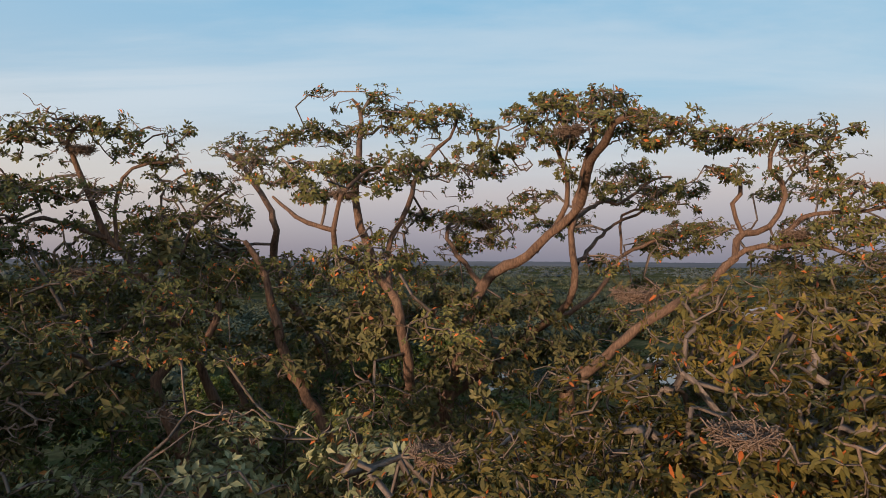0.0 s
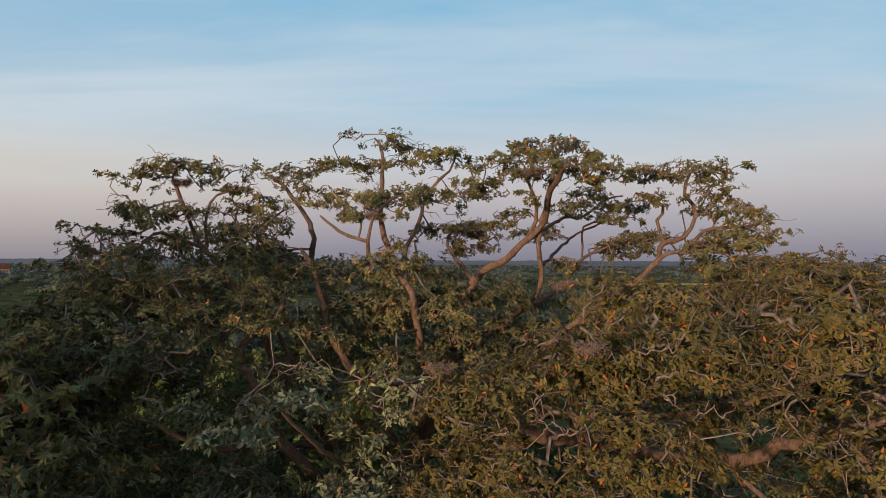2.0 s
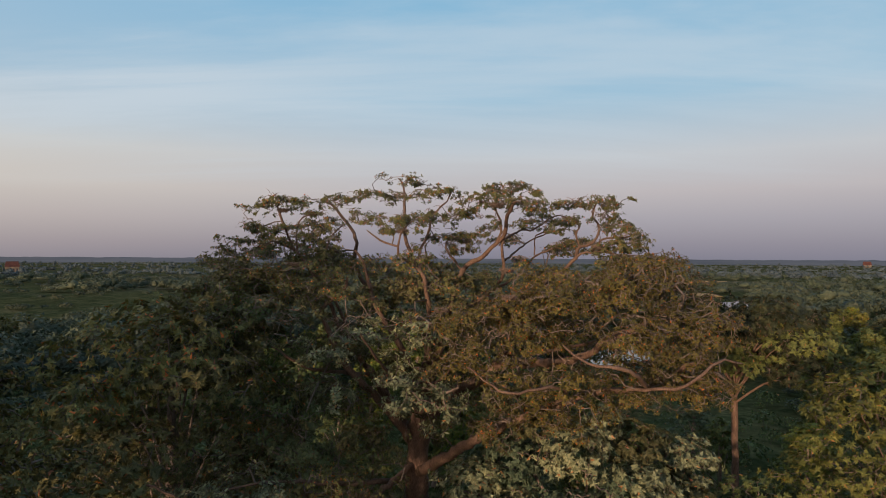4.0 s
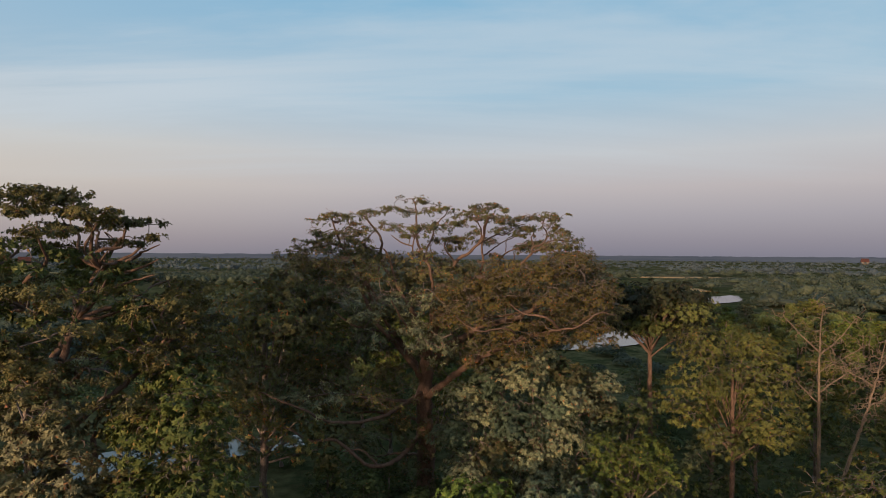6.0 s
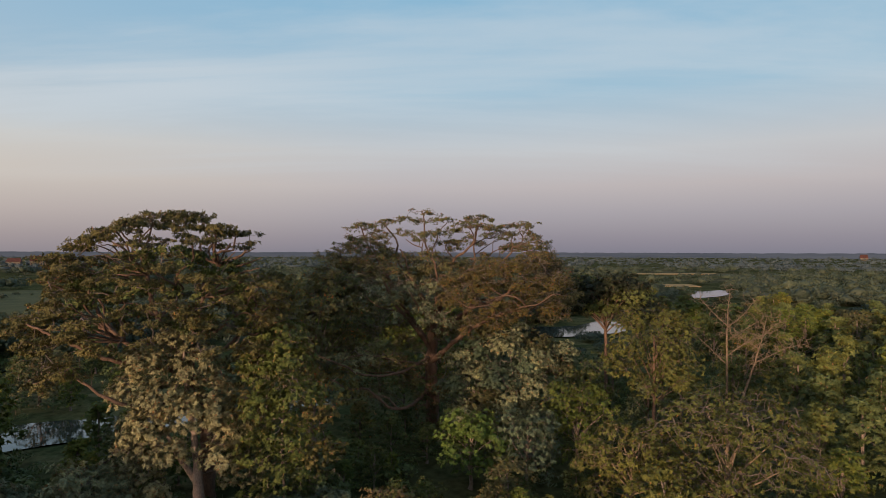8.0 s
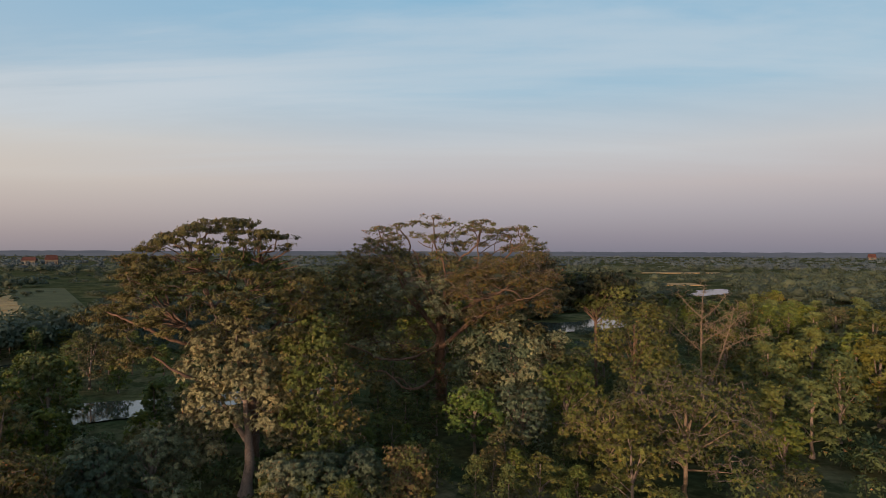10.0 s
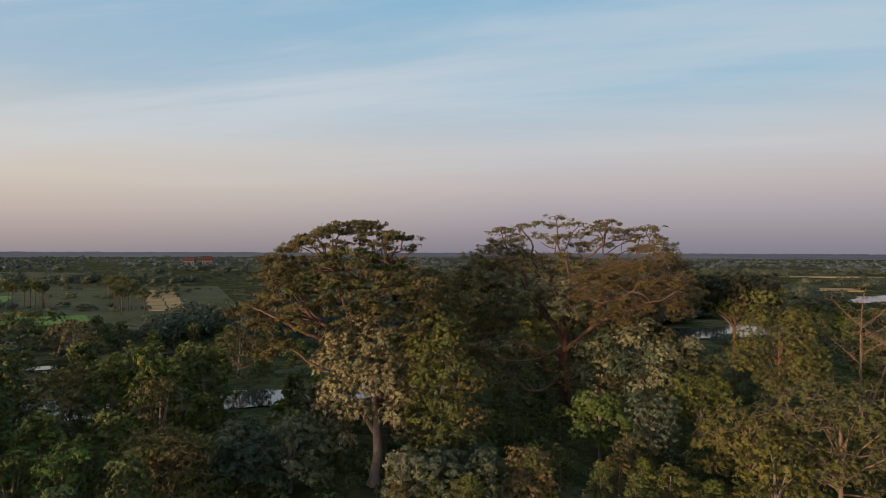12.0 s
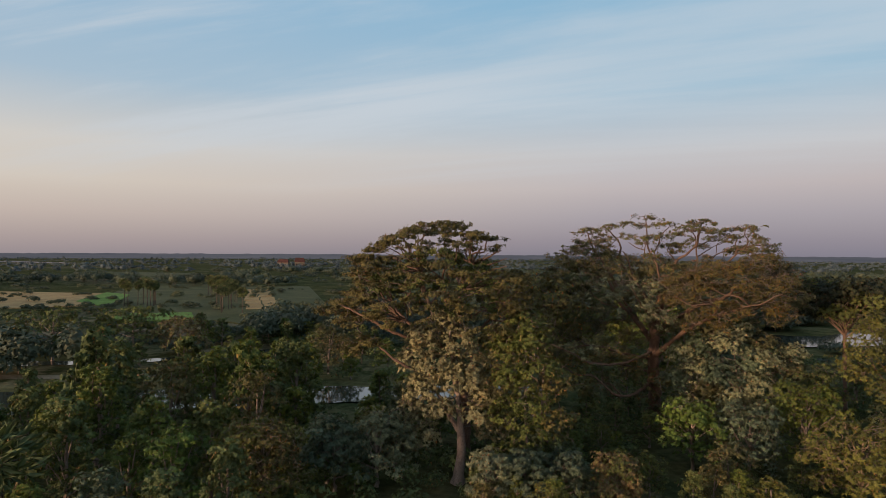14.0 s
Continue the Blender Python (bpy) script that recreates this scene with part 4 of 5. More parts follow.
A_CLUMPS += pads(
    None, (-9.5, 12.5, 20.4, 1.4, 0.35), (-1.5, 13.0, 20.3, 1.1, 0.3), (4.6, 16.4, 20.1, 0.8, 0.25), (9.2, 12.2, 20.2, 1.1, 0.3),
    (0.8, 20.0, 21.6, 1.2, 0.35), (4.0, 20.0, 21.4, 1.1, 0.35))
# the dense middle; darker leaves at its lower left paint in deep shade
A_CLUMPS += [lump(-7.6, 10.9, 18.6, 1.8, 1.4, 0.6, 60), lump(-4.9, 11.6, 18.4, 1.4, 1.3, 0.5, 121), lump(-10.2, 13.2, 17.8, 1.7, 1.6, 0.8, 44, DARK)]
A_CLUMPS += [lump(-6.6, 13.5, 19.3, 2.6, 2.2, 0.9, 231), lump(-9.2, 13.8, 18.8, 2.0, 2.2, 1.0, 181), lump(-4.6, 17.0, 19.6, 2.2, 2.2, 0.8, 181), lump(-1.6, 16.5, 19.7, 2.2, 2.4, 0.8, 181)]
A_CLUMPS += [lump(2.0, 17.8, 19.0, 1.6, 1.6, 0.7, 104), lump(0.4, 13.5, 18.6, 1.4, 1.5, 0.7, 104), lump(5.6, 18.6, 18.4, 1.6, 1.6, 0.7, 82)]
A_CLUMPS += [lump(-8.2, 12.6, 16.6, 2.2, 1.9, 0.9, 49, DARK), lump(-6.2, 12.0, 15.4, 2.0, 1.6, 0.8, 60, PALE), lump(-9.6, 16.5, 16.8, 2.4, 2.4, 1.3, 181)]
A_CLUMPS += [lump(-7.2, 10.4, 13.4, 2.2, 1.6, 1.1, 71, DARK), lump(-9.8, 11.0, 13.0, 2.2, 1.9, 1.3, 82, DARK)]
A_CLUMPS += [lump(-1.8, 12.4, 17.0, 1.4, 1.3, 0.7, 82), lump(0.9, 17.5, 16.8, 2.0, 2.0, 1.2, 126), lump(-6.0, 19.5, 15.4, 2.4, 2.0, 1.4, 143)]
# the sunlit front, with some of the sun's warmth put into its leaf colour
A_CLUMPS += [lump(0.8, 6.9, 17.6, 1.5, 1.2, 0.8, 298, OLIVE_WARM), lump(2.7, 6.0, 18.1, 1.3, 1.1, 0.75, 308, OLIVE_WARM), lump(4.6, 5.6, 18.5, 1.6, 1.2, 0.75, 374, OLIVE_WARM), lump(6.6, 5.0, 18.8, 1.6, 1.3, 0.8, 374, OLIVE_WARM), lump(5.0, 8.6, 19.0, 2.0, 1.7, 0.8, 392, OLIVE_WARM)]
A_CLUMPS += [lump(8.4, 7.2, 19.2, 2.0, 1.7, 0.9, 392, OLIVE_WARM), lump(9.9, 9.8, 19.4, 1.7, 1.7, 0.8, 308, OLIVE_WARM), lump(10.0, 11.6, 20.0, 1.3, 1.4, 0.5, 177, OLIVE_WARM), lump(8.0, 11.2, 19.0, 2.0, 1.8, 0.9, 308, OLIVE_WARM), lump(2.8, 9.4, 17.6, 1.7, 1.5, 0.9, 280, OLIVE_WARM)]
A_CLUMPS += [lump(5.2, 9.8, 16.9, 1.7, 1.4, 0.8, 187, OLIVE_WARM), lump(3.4, 4.6, 17.1, 1.3, 0.9, 0.7, 243, OLIVE_WARM), lump(6.6, 4.0, 17.2, 1.6, 1.0, 0.9, 280, OLIVE_WARM), lump(9.4, 5.4, 17.4, 1.8, 1.5, 1.1, 308, OLIVE_WARM), lump(11.0, 7.8, 17.2, 1.8, 1.6, 1.2, 280, OLIVE_WARM)]
A_CLUMPS += [lump(11.6, 11.4, 17.8, 1.6, 1.6, 1.0, 234, OLIVE_WARM), lump(10.6, 8.4, 14.6, 1.8, 1.6, 1.1, 259, OLIVE_WARM), lump(0.6, 8.2, 15.6, 1.5, 1.3, 0.9, 238, OLIVE_WARM), lump(-0.6, 10.4, 13.6, 1.7, 1.4, 1.1, 230, PALE)]
A_CLUMPS += [lump(4.2, 6.6, 13.8, 1.2, 0.9, 0.8, 145, OLIVE_WARM), lump(7.4, 5.6, 14.8, 1.2, 0.9, 0.7, 145, OLIVE_WARM), lump(2.2, 8.2, 12.8, 1.2, 1.0, 0.9, 137, OLIVE_WARM), lump(9.6, 4.8, 15.4, 1.1, 0.9, 0.7, 121, OLIVE_WARM), lump(5.6, 8.6, 13.0, 1.2, 1.0, 0.8, 115, OLIVE_WARM)]
A_CLUMPS += [lump(3.6, 5.0, 17.7, 1.9, 1.3, 1.0, 46, False), lump(6.2, 4.6, 17.9, 2.0, 1.4, 1.1, 50, False), lump(8.8, 6.2, 18.4, 2.2, 1.6, 1.1, 50, False), lump(1.4, 6.6, 17.4, 1.7, 1.3, 1.0, 40, False), lump(5.0, 7.4, 15.2, 2.2, 1.5, 1.2, 46, False), lump(9.4, 8.6, 16.4, 2.2, 1.8, 1.2, 46, False)]
A_CLUMPS += [lump(-2.6, 10.6, 16.8, 2.0, 1.5, 1.3, 40, False), lump(-6.6, 11.6, 16.6, 2.4, 1.8, 1.5, 46, False), lump(-9.4, 12.4, 16.4, 2.2, 1.8, 1.5, 40, False)]
A_CLUMPS += [lump(-3.6, 10.4, 16.6, 1.5, 1.2, 0.8, 55, PALE), lump(-5.4, 10.6, 15.6, 1.6, 1.2, 0.9, 55, PALE), lump(-2.2, 9.8, 15.0, 1.5, 1.2, 0.9, 55, PALE), lump(-4.2, 10.0, 14.0, 1.6, 1.2, 0.9, 55, PALE), lump(-0.8, 10.2, 16.9, 1.2, 1.0, 0.7, 70, PALE)]
A_CLUMPS += [lump(2.4, 4.8, 15.9, 1.3, 0.9, 0.7, 110, OLIVE_WARM), lump(5.0, 5.0, 15.6, 1.4, 0.9, 0.7, 110, OLIVE_WARM), lump(7.0, 5.2, 15.7, 1.4, 0.9, 0.7, 110, OLIVE_WARM), lump(8.9, 4.8, 16.3, 1.3, 0.9, 0.7, 110, OLIVE_WARM), lump(3.6, 6.4, 14.6, 1.3, 1.0, 0.8, 110, OLIVE_WARM), lump(6.2, 6.4, 14.2, 1.3, 1.0, 0.8, 110, OLIVE_WARM)]
A_CLUMPS += [lump(1.2, 5.4, 16.6, 1.2, 0.9, 0.6, 90, OLIVE_WARM), lump(10.2, 6.0, 15.4, 1.3, 1.0, 0.8, 100, OLIVE_WARM)]
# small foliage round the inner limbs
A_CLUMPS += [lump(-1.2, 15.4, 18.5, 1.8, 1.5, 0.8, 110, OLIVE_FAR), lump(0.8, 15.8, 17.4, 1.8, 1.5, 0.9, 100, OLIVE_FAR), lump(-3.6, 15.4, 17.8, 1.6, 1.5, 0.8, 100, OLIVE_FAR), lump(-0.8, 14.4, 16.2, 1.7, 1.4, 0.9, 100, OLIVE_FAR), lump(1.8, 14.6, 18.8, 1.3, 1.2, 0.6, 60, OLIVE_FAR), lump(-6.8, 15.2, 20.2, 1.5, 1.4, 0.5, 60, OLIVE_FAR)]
# low boughs
A_CLUMPS += [lump(-9.0, 9.2, 9.6, 2.2, 1.8, 1.0, 200, PALE), lump(-5.4, 11.5, 9.6, 2.2, 1.8, 1.3, 230), lump(-10.4, 15.2, 9.2, 2.2, 2.0, 1.3, 220), lump(-7.0, 20.8, 3.0, 2.0, 1.6, 1.1, 150, PALE), lump(-3.2, 12.8, 8.0, 1.7, 1.5, 1.2, 170)]
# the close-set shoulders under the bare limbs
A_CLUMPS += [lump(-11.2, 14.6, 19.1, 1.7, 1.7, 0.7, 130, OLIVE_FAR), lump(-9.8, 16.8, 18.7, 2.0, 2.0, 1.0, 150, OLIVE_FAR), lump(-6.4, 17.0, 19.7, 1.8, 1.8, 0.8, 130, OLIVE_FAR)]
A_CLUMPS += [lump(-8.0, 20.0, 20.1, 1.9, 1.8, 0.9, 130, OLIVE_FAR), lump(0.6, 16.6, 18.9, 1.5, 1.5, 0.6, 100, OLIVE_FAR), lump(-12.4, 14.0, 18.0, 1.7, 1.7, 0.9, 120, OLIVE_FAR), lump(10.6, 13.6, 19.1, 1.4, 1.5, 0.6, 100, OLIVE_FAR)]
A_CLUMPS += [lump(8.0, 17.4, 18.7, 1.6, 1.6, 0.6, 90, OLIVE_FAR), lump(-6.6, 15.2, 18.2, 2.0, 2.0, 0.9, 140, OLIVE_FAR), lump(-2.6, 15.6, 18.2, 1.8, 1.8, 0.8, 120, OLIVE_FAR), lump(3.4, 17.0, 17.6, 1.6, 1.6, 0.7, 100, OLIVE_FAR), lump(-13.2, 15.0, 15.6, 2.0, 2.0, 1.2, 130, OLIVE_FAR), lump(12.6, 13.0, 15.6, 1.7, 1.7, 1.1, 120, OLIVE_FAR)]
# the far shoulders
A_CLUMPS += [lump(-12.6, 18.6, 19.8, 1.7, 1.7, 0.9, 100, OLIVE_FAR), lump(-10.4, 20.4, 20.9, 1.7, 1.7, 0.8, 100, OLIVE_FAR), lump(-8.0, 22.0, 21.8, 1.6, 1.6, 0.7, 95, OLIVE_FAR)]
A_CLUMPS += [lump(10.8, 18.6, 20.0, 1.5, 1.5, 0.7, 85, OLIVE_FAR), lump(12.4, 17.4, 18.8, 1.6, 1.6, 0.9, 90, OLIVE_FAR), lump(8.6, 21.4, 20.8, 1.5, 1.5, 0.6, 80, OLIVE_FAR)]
# the shaded skirts of the crown; darker leaf colours add to their shade
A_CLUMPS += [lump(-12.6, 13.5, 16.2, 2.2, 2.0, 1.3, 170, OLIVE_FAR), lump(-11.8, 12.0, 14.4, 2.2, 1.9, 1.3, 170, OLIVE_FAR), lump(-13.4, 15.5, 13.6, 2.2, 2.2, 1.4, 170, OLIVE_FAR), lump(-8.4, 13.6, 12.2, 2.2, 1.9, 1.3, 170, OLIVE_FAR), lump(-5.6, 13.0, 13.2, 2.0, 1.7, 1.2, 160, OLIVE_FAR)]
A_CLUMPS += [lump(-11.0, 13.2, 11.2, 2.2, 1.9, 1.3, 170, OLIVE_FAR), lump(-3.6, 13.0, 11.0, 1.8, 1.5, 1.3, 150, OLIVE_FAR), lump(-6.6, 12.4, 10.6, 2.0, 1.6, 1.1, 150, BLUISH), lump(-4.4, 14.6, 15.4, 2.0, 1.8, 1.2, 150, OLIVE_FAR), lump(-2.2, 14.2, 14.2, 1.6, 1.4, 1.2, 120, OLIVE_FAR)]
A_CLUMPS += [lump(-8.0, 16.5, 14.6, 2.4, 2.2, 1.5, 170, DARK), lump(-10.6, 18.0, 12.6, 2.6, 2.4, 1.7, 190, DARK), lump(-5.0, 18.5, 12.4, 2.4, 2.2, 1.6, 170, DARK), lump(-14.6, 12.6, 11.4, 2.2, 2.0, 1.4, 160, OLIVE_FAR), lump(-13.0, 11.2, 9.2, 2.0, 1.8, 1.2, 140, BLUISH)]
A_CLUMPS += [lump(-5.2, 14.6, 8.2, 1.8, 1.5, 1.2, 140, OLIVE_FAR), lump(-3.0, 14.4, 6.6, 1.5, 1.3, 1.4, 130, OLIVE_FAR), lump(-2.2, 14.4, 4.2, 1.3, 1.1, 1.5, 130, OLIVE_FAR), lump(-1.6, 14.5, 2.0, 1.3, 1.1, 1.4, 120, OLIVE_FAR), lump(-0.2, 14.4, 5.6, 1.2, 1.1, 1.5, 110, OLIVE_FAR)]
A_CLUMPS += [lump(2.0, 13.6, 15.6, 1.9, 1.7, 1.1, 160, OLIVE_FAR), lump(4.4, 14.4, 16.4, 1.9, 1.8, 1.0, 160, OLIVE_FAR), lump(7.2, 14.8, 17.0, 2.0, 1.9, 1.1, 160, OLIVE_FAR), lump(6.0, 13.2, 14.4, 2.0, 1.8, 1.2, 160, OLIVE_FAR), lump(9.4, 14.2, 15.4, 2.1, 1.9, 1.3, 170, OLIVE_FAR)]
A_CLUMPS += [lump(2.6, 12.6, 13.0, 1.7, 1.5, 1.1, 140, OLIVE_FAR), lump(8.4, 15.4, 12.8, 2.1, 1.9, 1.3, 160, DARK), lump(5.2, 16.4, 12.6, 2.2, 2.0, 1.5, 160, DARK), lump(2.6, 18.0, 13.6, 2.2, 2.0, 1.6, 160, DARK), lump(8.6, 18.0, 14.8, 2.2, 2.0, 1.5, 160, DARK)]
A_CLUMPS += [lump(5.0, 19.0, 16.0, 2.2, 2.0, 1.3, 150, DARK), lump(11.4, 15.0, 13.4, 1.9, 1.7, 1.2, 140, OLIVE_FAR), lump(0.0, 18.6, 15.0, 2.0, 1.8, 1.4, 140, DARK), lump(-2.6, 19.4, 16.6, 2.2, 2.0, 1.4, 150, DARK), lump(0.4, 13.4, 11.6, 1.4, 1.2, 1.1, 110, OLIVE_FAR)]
for x, y, z, w, *_ in [c for c in A_CLUMPS if c[2] > 20.6 and c[3] > 0.7 and c[7] is None][::3]:
    for _ in range(1):
        a, q = PAD_RNG.uniform(0, 6.28), PAD_RNG.uniform(0.7, 1.5)
        A_CLUMPS.append((x + math.cos(a) * q, y + math.sin(a) * q, z - PAD_RNG.uniform(0.35, 1.3), 0.5, 0.5, 0.35, PAD_RNG.randint(9, 18), None))
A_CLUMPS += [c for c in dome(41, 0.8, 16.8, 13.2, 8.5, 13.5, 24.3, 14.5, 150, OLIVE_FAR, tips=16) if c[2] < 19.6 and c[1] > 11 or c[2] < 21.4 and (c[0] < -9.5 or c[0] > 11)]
# the highest tufts and the outer edge
A_CLUMPS += [lump(4.0, 15.0, 24.1, 0.9, 0.9, 0.25, 55), lump(5.2, 15.4, 23.7, 0.8, 0.8, 0.25, 45), lump(2.8, 14.8, 24.0, 0.7, 0.7, 0.22, 40), lump(10.2, 17.6, 22.2, 0.9, 0.9, 0.3, 45), lump(11.5, 18.0, 21.4, 0.9, 0.9, 0.3, 45)]
limbs_a, clumps_a = shifted(A_LIMBS, A_CLUMPS, A_BASE)
tree("great_tree", "huge spreading tree with bare upper limbs and nests", A_BASE, RED_BARK, TWIG, limbs_a, clumps_a, OLIVE, 101,
     leaf_len=0.115, leaf_width=0.22, per=10, fine=(OLIVE_WARM,), broad=(OLIVE_FAR, DARK, BLUISH, PALE), twig=0.008, sides=9, hollow=0.35)

# ---- the second great tree ----
B_BASE = (-18.6, -2.4, 0.0)
B_LIMBS = []
B_LIMBS.append((0.62, 0.42, (-18.6, -2.4, -0.2), (-18.4, -2.5, 4.0), (-18.5, -2.6, 6.5)))
B_LIMBS.append((0.36, 0.26, (-18.5, -2.6, 6.2), (-19.0, -3.2, 9.0), (-19.3, -3.8, 11.2)))
B_LIMBS.append((0.24, 0.12, (-18.5, -2.6, 6.0), (-17.9, -2.6, 8.2), (-17.6, -2.8, 11.0)))
B_LIMBS.append((0.24, 0.08, (-19.3, -3.8, 11.0), (-20.4, -4.4, 13.4), (-22.0, -4.2, 16.5), (-22.6, -4.4, 21.0)))
B_LIMBS.append((0.24, 0.07, (-19.3, -3.8, 11.0), (-19.0, -3.4, 14.5), (-18.4, -2.6, 18.0), (-17.0, -1.6, 21.0)))
B_LIMBS.append((0.22, 0.07, (-19.3, -3.8, 10.8), (-21.6, -5.6, 12.4), (-24.6, -6.2, 15.4), (-27.0, -4.6, 18.5)))
B_LIMBS.append((0.20, 0.06, (-18.9, -3.2, 9.0), (-20.4, -6.6, 9.4), (-21.6, -9.6, 10.2), (-24.6, -10.4, 12.4)))
B_LIMBS.append((0.18, 0.06, (-19.3, -3.8, 11.2), (-23.0, -7.4, 12.6), (-26.3, -8.2, 14.2), (-30.0, -6.6, 15.2)))
B_LIMBS.append((0.20, 0.06, (-19.0, -3.4, 11.0), (-16.6, -1.4, 13.4), (-13.6, -1.0, 16.4)))
B_LIMBS.append((0.18, 0.05, (-20.2, -4.3, 13.0), (-19.8, -0.4, 17.0), (-20.4, 2.4, 20.4)))
B_FORKS = [(-19.3, -3.8, 11.2), (-20.2, -4.4, 13.2), (-19.0, -3.4, 14.2), (-21.4, -4.3, 15.4), (-18.6, -2.8, 16.8), (-22.3, -4.3, 18.6), (-17.7, -2.1, 19.2), (-23.2, -5.9, 13.8), (-16.2, -1.4, 13.8), (-20.2, -4.2, 17.6)]
B_LIMBS += boughs(42, B_FORKS, -20.8, -4.0, 9.3, 8.2, 15.0, 23.4, 14.2, 60)
# The inner dome has darker leaves to imitate the gloom inside the crown.
B_CLUMPS = dome(43, -20.8, -4.0, 7.0, 6.2, 14.6, 20.6, 14.6, 70, DARK, tips=16) + [
    c for n, c in enumerate(dome(44, -20.8, -4.0, 9.4, 8.2, 14.6, 23.2, 13.6, 310, thin=0.75, tips=42)) if not (18.8 < c[2] < 20.5 and c[0] > -17.6 or 19.9 < c[2] < 21.4 and n % 9 < 3)] + [
    lump(-30.6, -6.4, 14.6, 1.9, 1.6, 0.5, 160), lump(-28.6, -7.6, 13.8, 1.5, 1.4, 0.5, 110), lump(-32.4, -6.2, 14.4, 1.3, 1.2, 0.4, 80), lump(-25.0, -10.6, 12.2, 1.7, 1.3, 0.7, 150), lump(-26.6, -10.0, 11.4, 1.3, 1.1, 0.6, 90)] + [
    lump(-16.6, -5.8, 14.6, 1.5, 1.4, 0.9, 120, PALE), lump(-13.0, -0.8, 15.4, 1.6, 1.4, 0.9, 130), lump(-11.6, 0.2, 13.8, 1.5, 1.3, 0.8, 110),
]
limbs_b, clumps_b = shifted(B_LIMBS, B_CLUMPS, B_BASE)
tree("great_tree", "second huge spreading tree with a dense domed crown", B_BASE, RED_BARK, TWIG, limbs_b, clumps_b, OLIVE_FAR, 102, leaf_len=0.15, leaf_width=0.25, per=10, twig=0.009, hollow=0.25, twig_min=2, broad=(DARK,), gather=6)


def climber(base, seed, label, rows, leaf, **more):
    r = more.pop("bole", 0.12)
    limbs, clumps = shifted([(r, r * 0.55, (base[0], base[1], -0.1), (base[0] + 0.3, base[1], 3.0), (base[0], base[1] + 0.3, 6.5)), *more.pop("limbs", ())], rows, base)
    return tree("leafy_tree", label, base, BARK, TWIG, limbs, clumps, leaf, seed, leaf_width=0.3, twig=0.008, per=14, twig_min=2, simple=True, gather=3, **more)


climber((-17.3, -7.8, 0.0), 103, "pale-leaved tree leaning on the great trunk", [
    lump(-18.6, -7.0, 14.4, 1.5, 1.3, 1.1, 260), lump(-20.8, -7.6, 12.6, 1.7, 1.4, 1.3, 330), lump(-17.4, -7.2, 12.4, 1.6, 1.4, 1.3, 320), lump(-21.6, -7.8, 10.4, 1.6, 1.4, 1.4, 320), lump(-19.2, -8.0, 10.2, 1.6, 1.4, 1.4, 320)] + [
    lump(-16.4, -7.0, 10.0, 1.4, 1.3, 1.4, 240), lump(-21.2, -7.6, 7.8, 1.5, 1.3, 1.4, 280), lump(-20.0, -8.2, 8.2, 1.3, 1.2, 1.2, 200), lump(-22.4, -7.4, 5.4, 1.3, 1.2, 1.3, 200), lump(-15.2, -6.6, 7.6, 1.3, 1.2, 1.3, 220)] + [
    lump(-14.4, -6.6, 4.6, 1.2, 1.2, 1.3, 190), lump(-23.0, -8.2, 3.2, 1.5, 1.3, 1.2, 220), lump(-22.6, -8.4, 4.4, 1.2, 1.1, 1.2, 160), lump(-15.8, -8.0, 8.8, 1.4, 1.2, 1.3, 220), lump(-18.4, -8.6, 6.4, 1.2, 1.0, 1.0, 150), lump(-15.4, -7.8, 6.0, 1.3, 1.2, 1.2, 190), lump(-20.2, -8.4, 6.0, 1.3, 1.1, 1.2, 190), lump(-17.8, -8.2, 9.2, 1.3, 1.1, 1.1, 190), lump(-20.4, -8.2, 3.6, 1.3, 1.1, 1.2, 170)], PALE_WARM, leaf_len=0.18,
    bole=0.46, limbs=[(0.26, 0.06, (-17.3, -7.5, 6.2), (-18.0, -7.2, 10.0), (-18.6, -6.8, 14.2)), (0.26, 0.06, (-17.3, -7.6, 4.4), (-18.8, -7.6, 6.6), (-20.6, -7.4, 9.8))])
climber((-11.4, -7.6, 0.0), 104, "tall yellow-green tree between the great trees", [
    lump(-11.8, -6.0, 14.4, 1.5, 1.4, 1.2, 210), lump(-10.4, -8.4, 13.0, 1.6, 1.4, 1.3, 240), lump(-12.8, -7.4, 12.2, 1.6, 1.4, 1.3, 220), lump(-9.8, -9.0, 10.6, 1.6, 1.3, 1.2, 220), lump(-12.2, -8.6, 9.6, 1.7, 1.4, 1.2, 230)] + [
    lump(-10.6, -8.6, 7.6, 1.6, 1.4, 1.3, 200), lump(-13.0, -7.6, 6.4, 1.5, 1.4, 1.3, 180), lump(-10.4, -8.0, 4.6, 1.6, 1.4, 1.3, 170), lump(-13.8, -6.8, 9.2, 1.3, 1.2, 1.1, 140, OLIVE_FAR), lump(-10.8, -7.6, 2.6, 1.5, 1.4, 1.2, 170), lump(-12.8, -7.0, 3.0, 1.5, 1.4, 1.2, 170), lump(-14.2, -5.4, 12.0, 1.6, 1.4, 1.3, 150, OLIVE_FAR), lump(-9.0, -7.0, 9.0, 1.4, 1.3, 1.2, 120, OLIVE_FAR), lump(-14.0, -5.6, 6.6, 1.5, 1.3, 1.3, 130, DARK), lump(-8.8, -6.6, 6.0, 1.5, 1.3, 1.3, 130, OLIVE_FAR), lump(-8.6, -6.6, 3.0, 1.7, 1.4, 1.3, 140, DARK)], YELLOWGREEN, leaf_len=0.18,
    limbs=[(0.1, 0.04, (-11.4, -7.3, 6.3), (-11.2, -7.4, 10.0), (-11.6, -6.6, 13.8))])
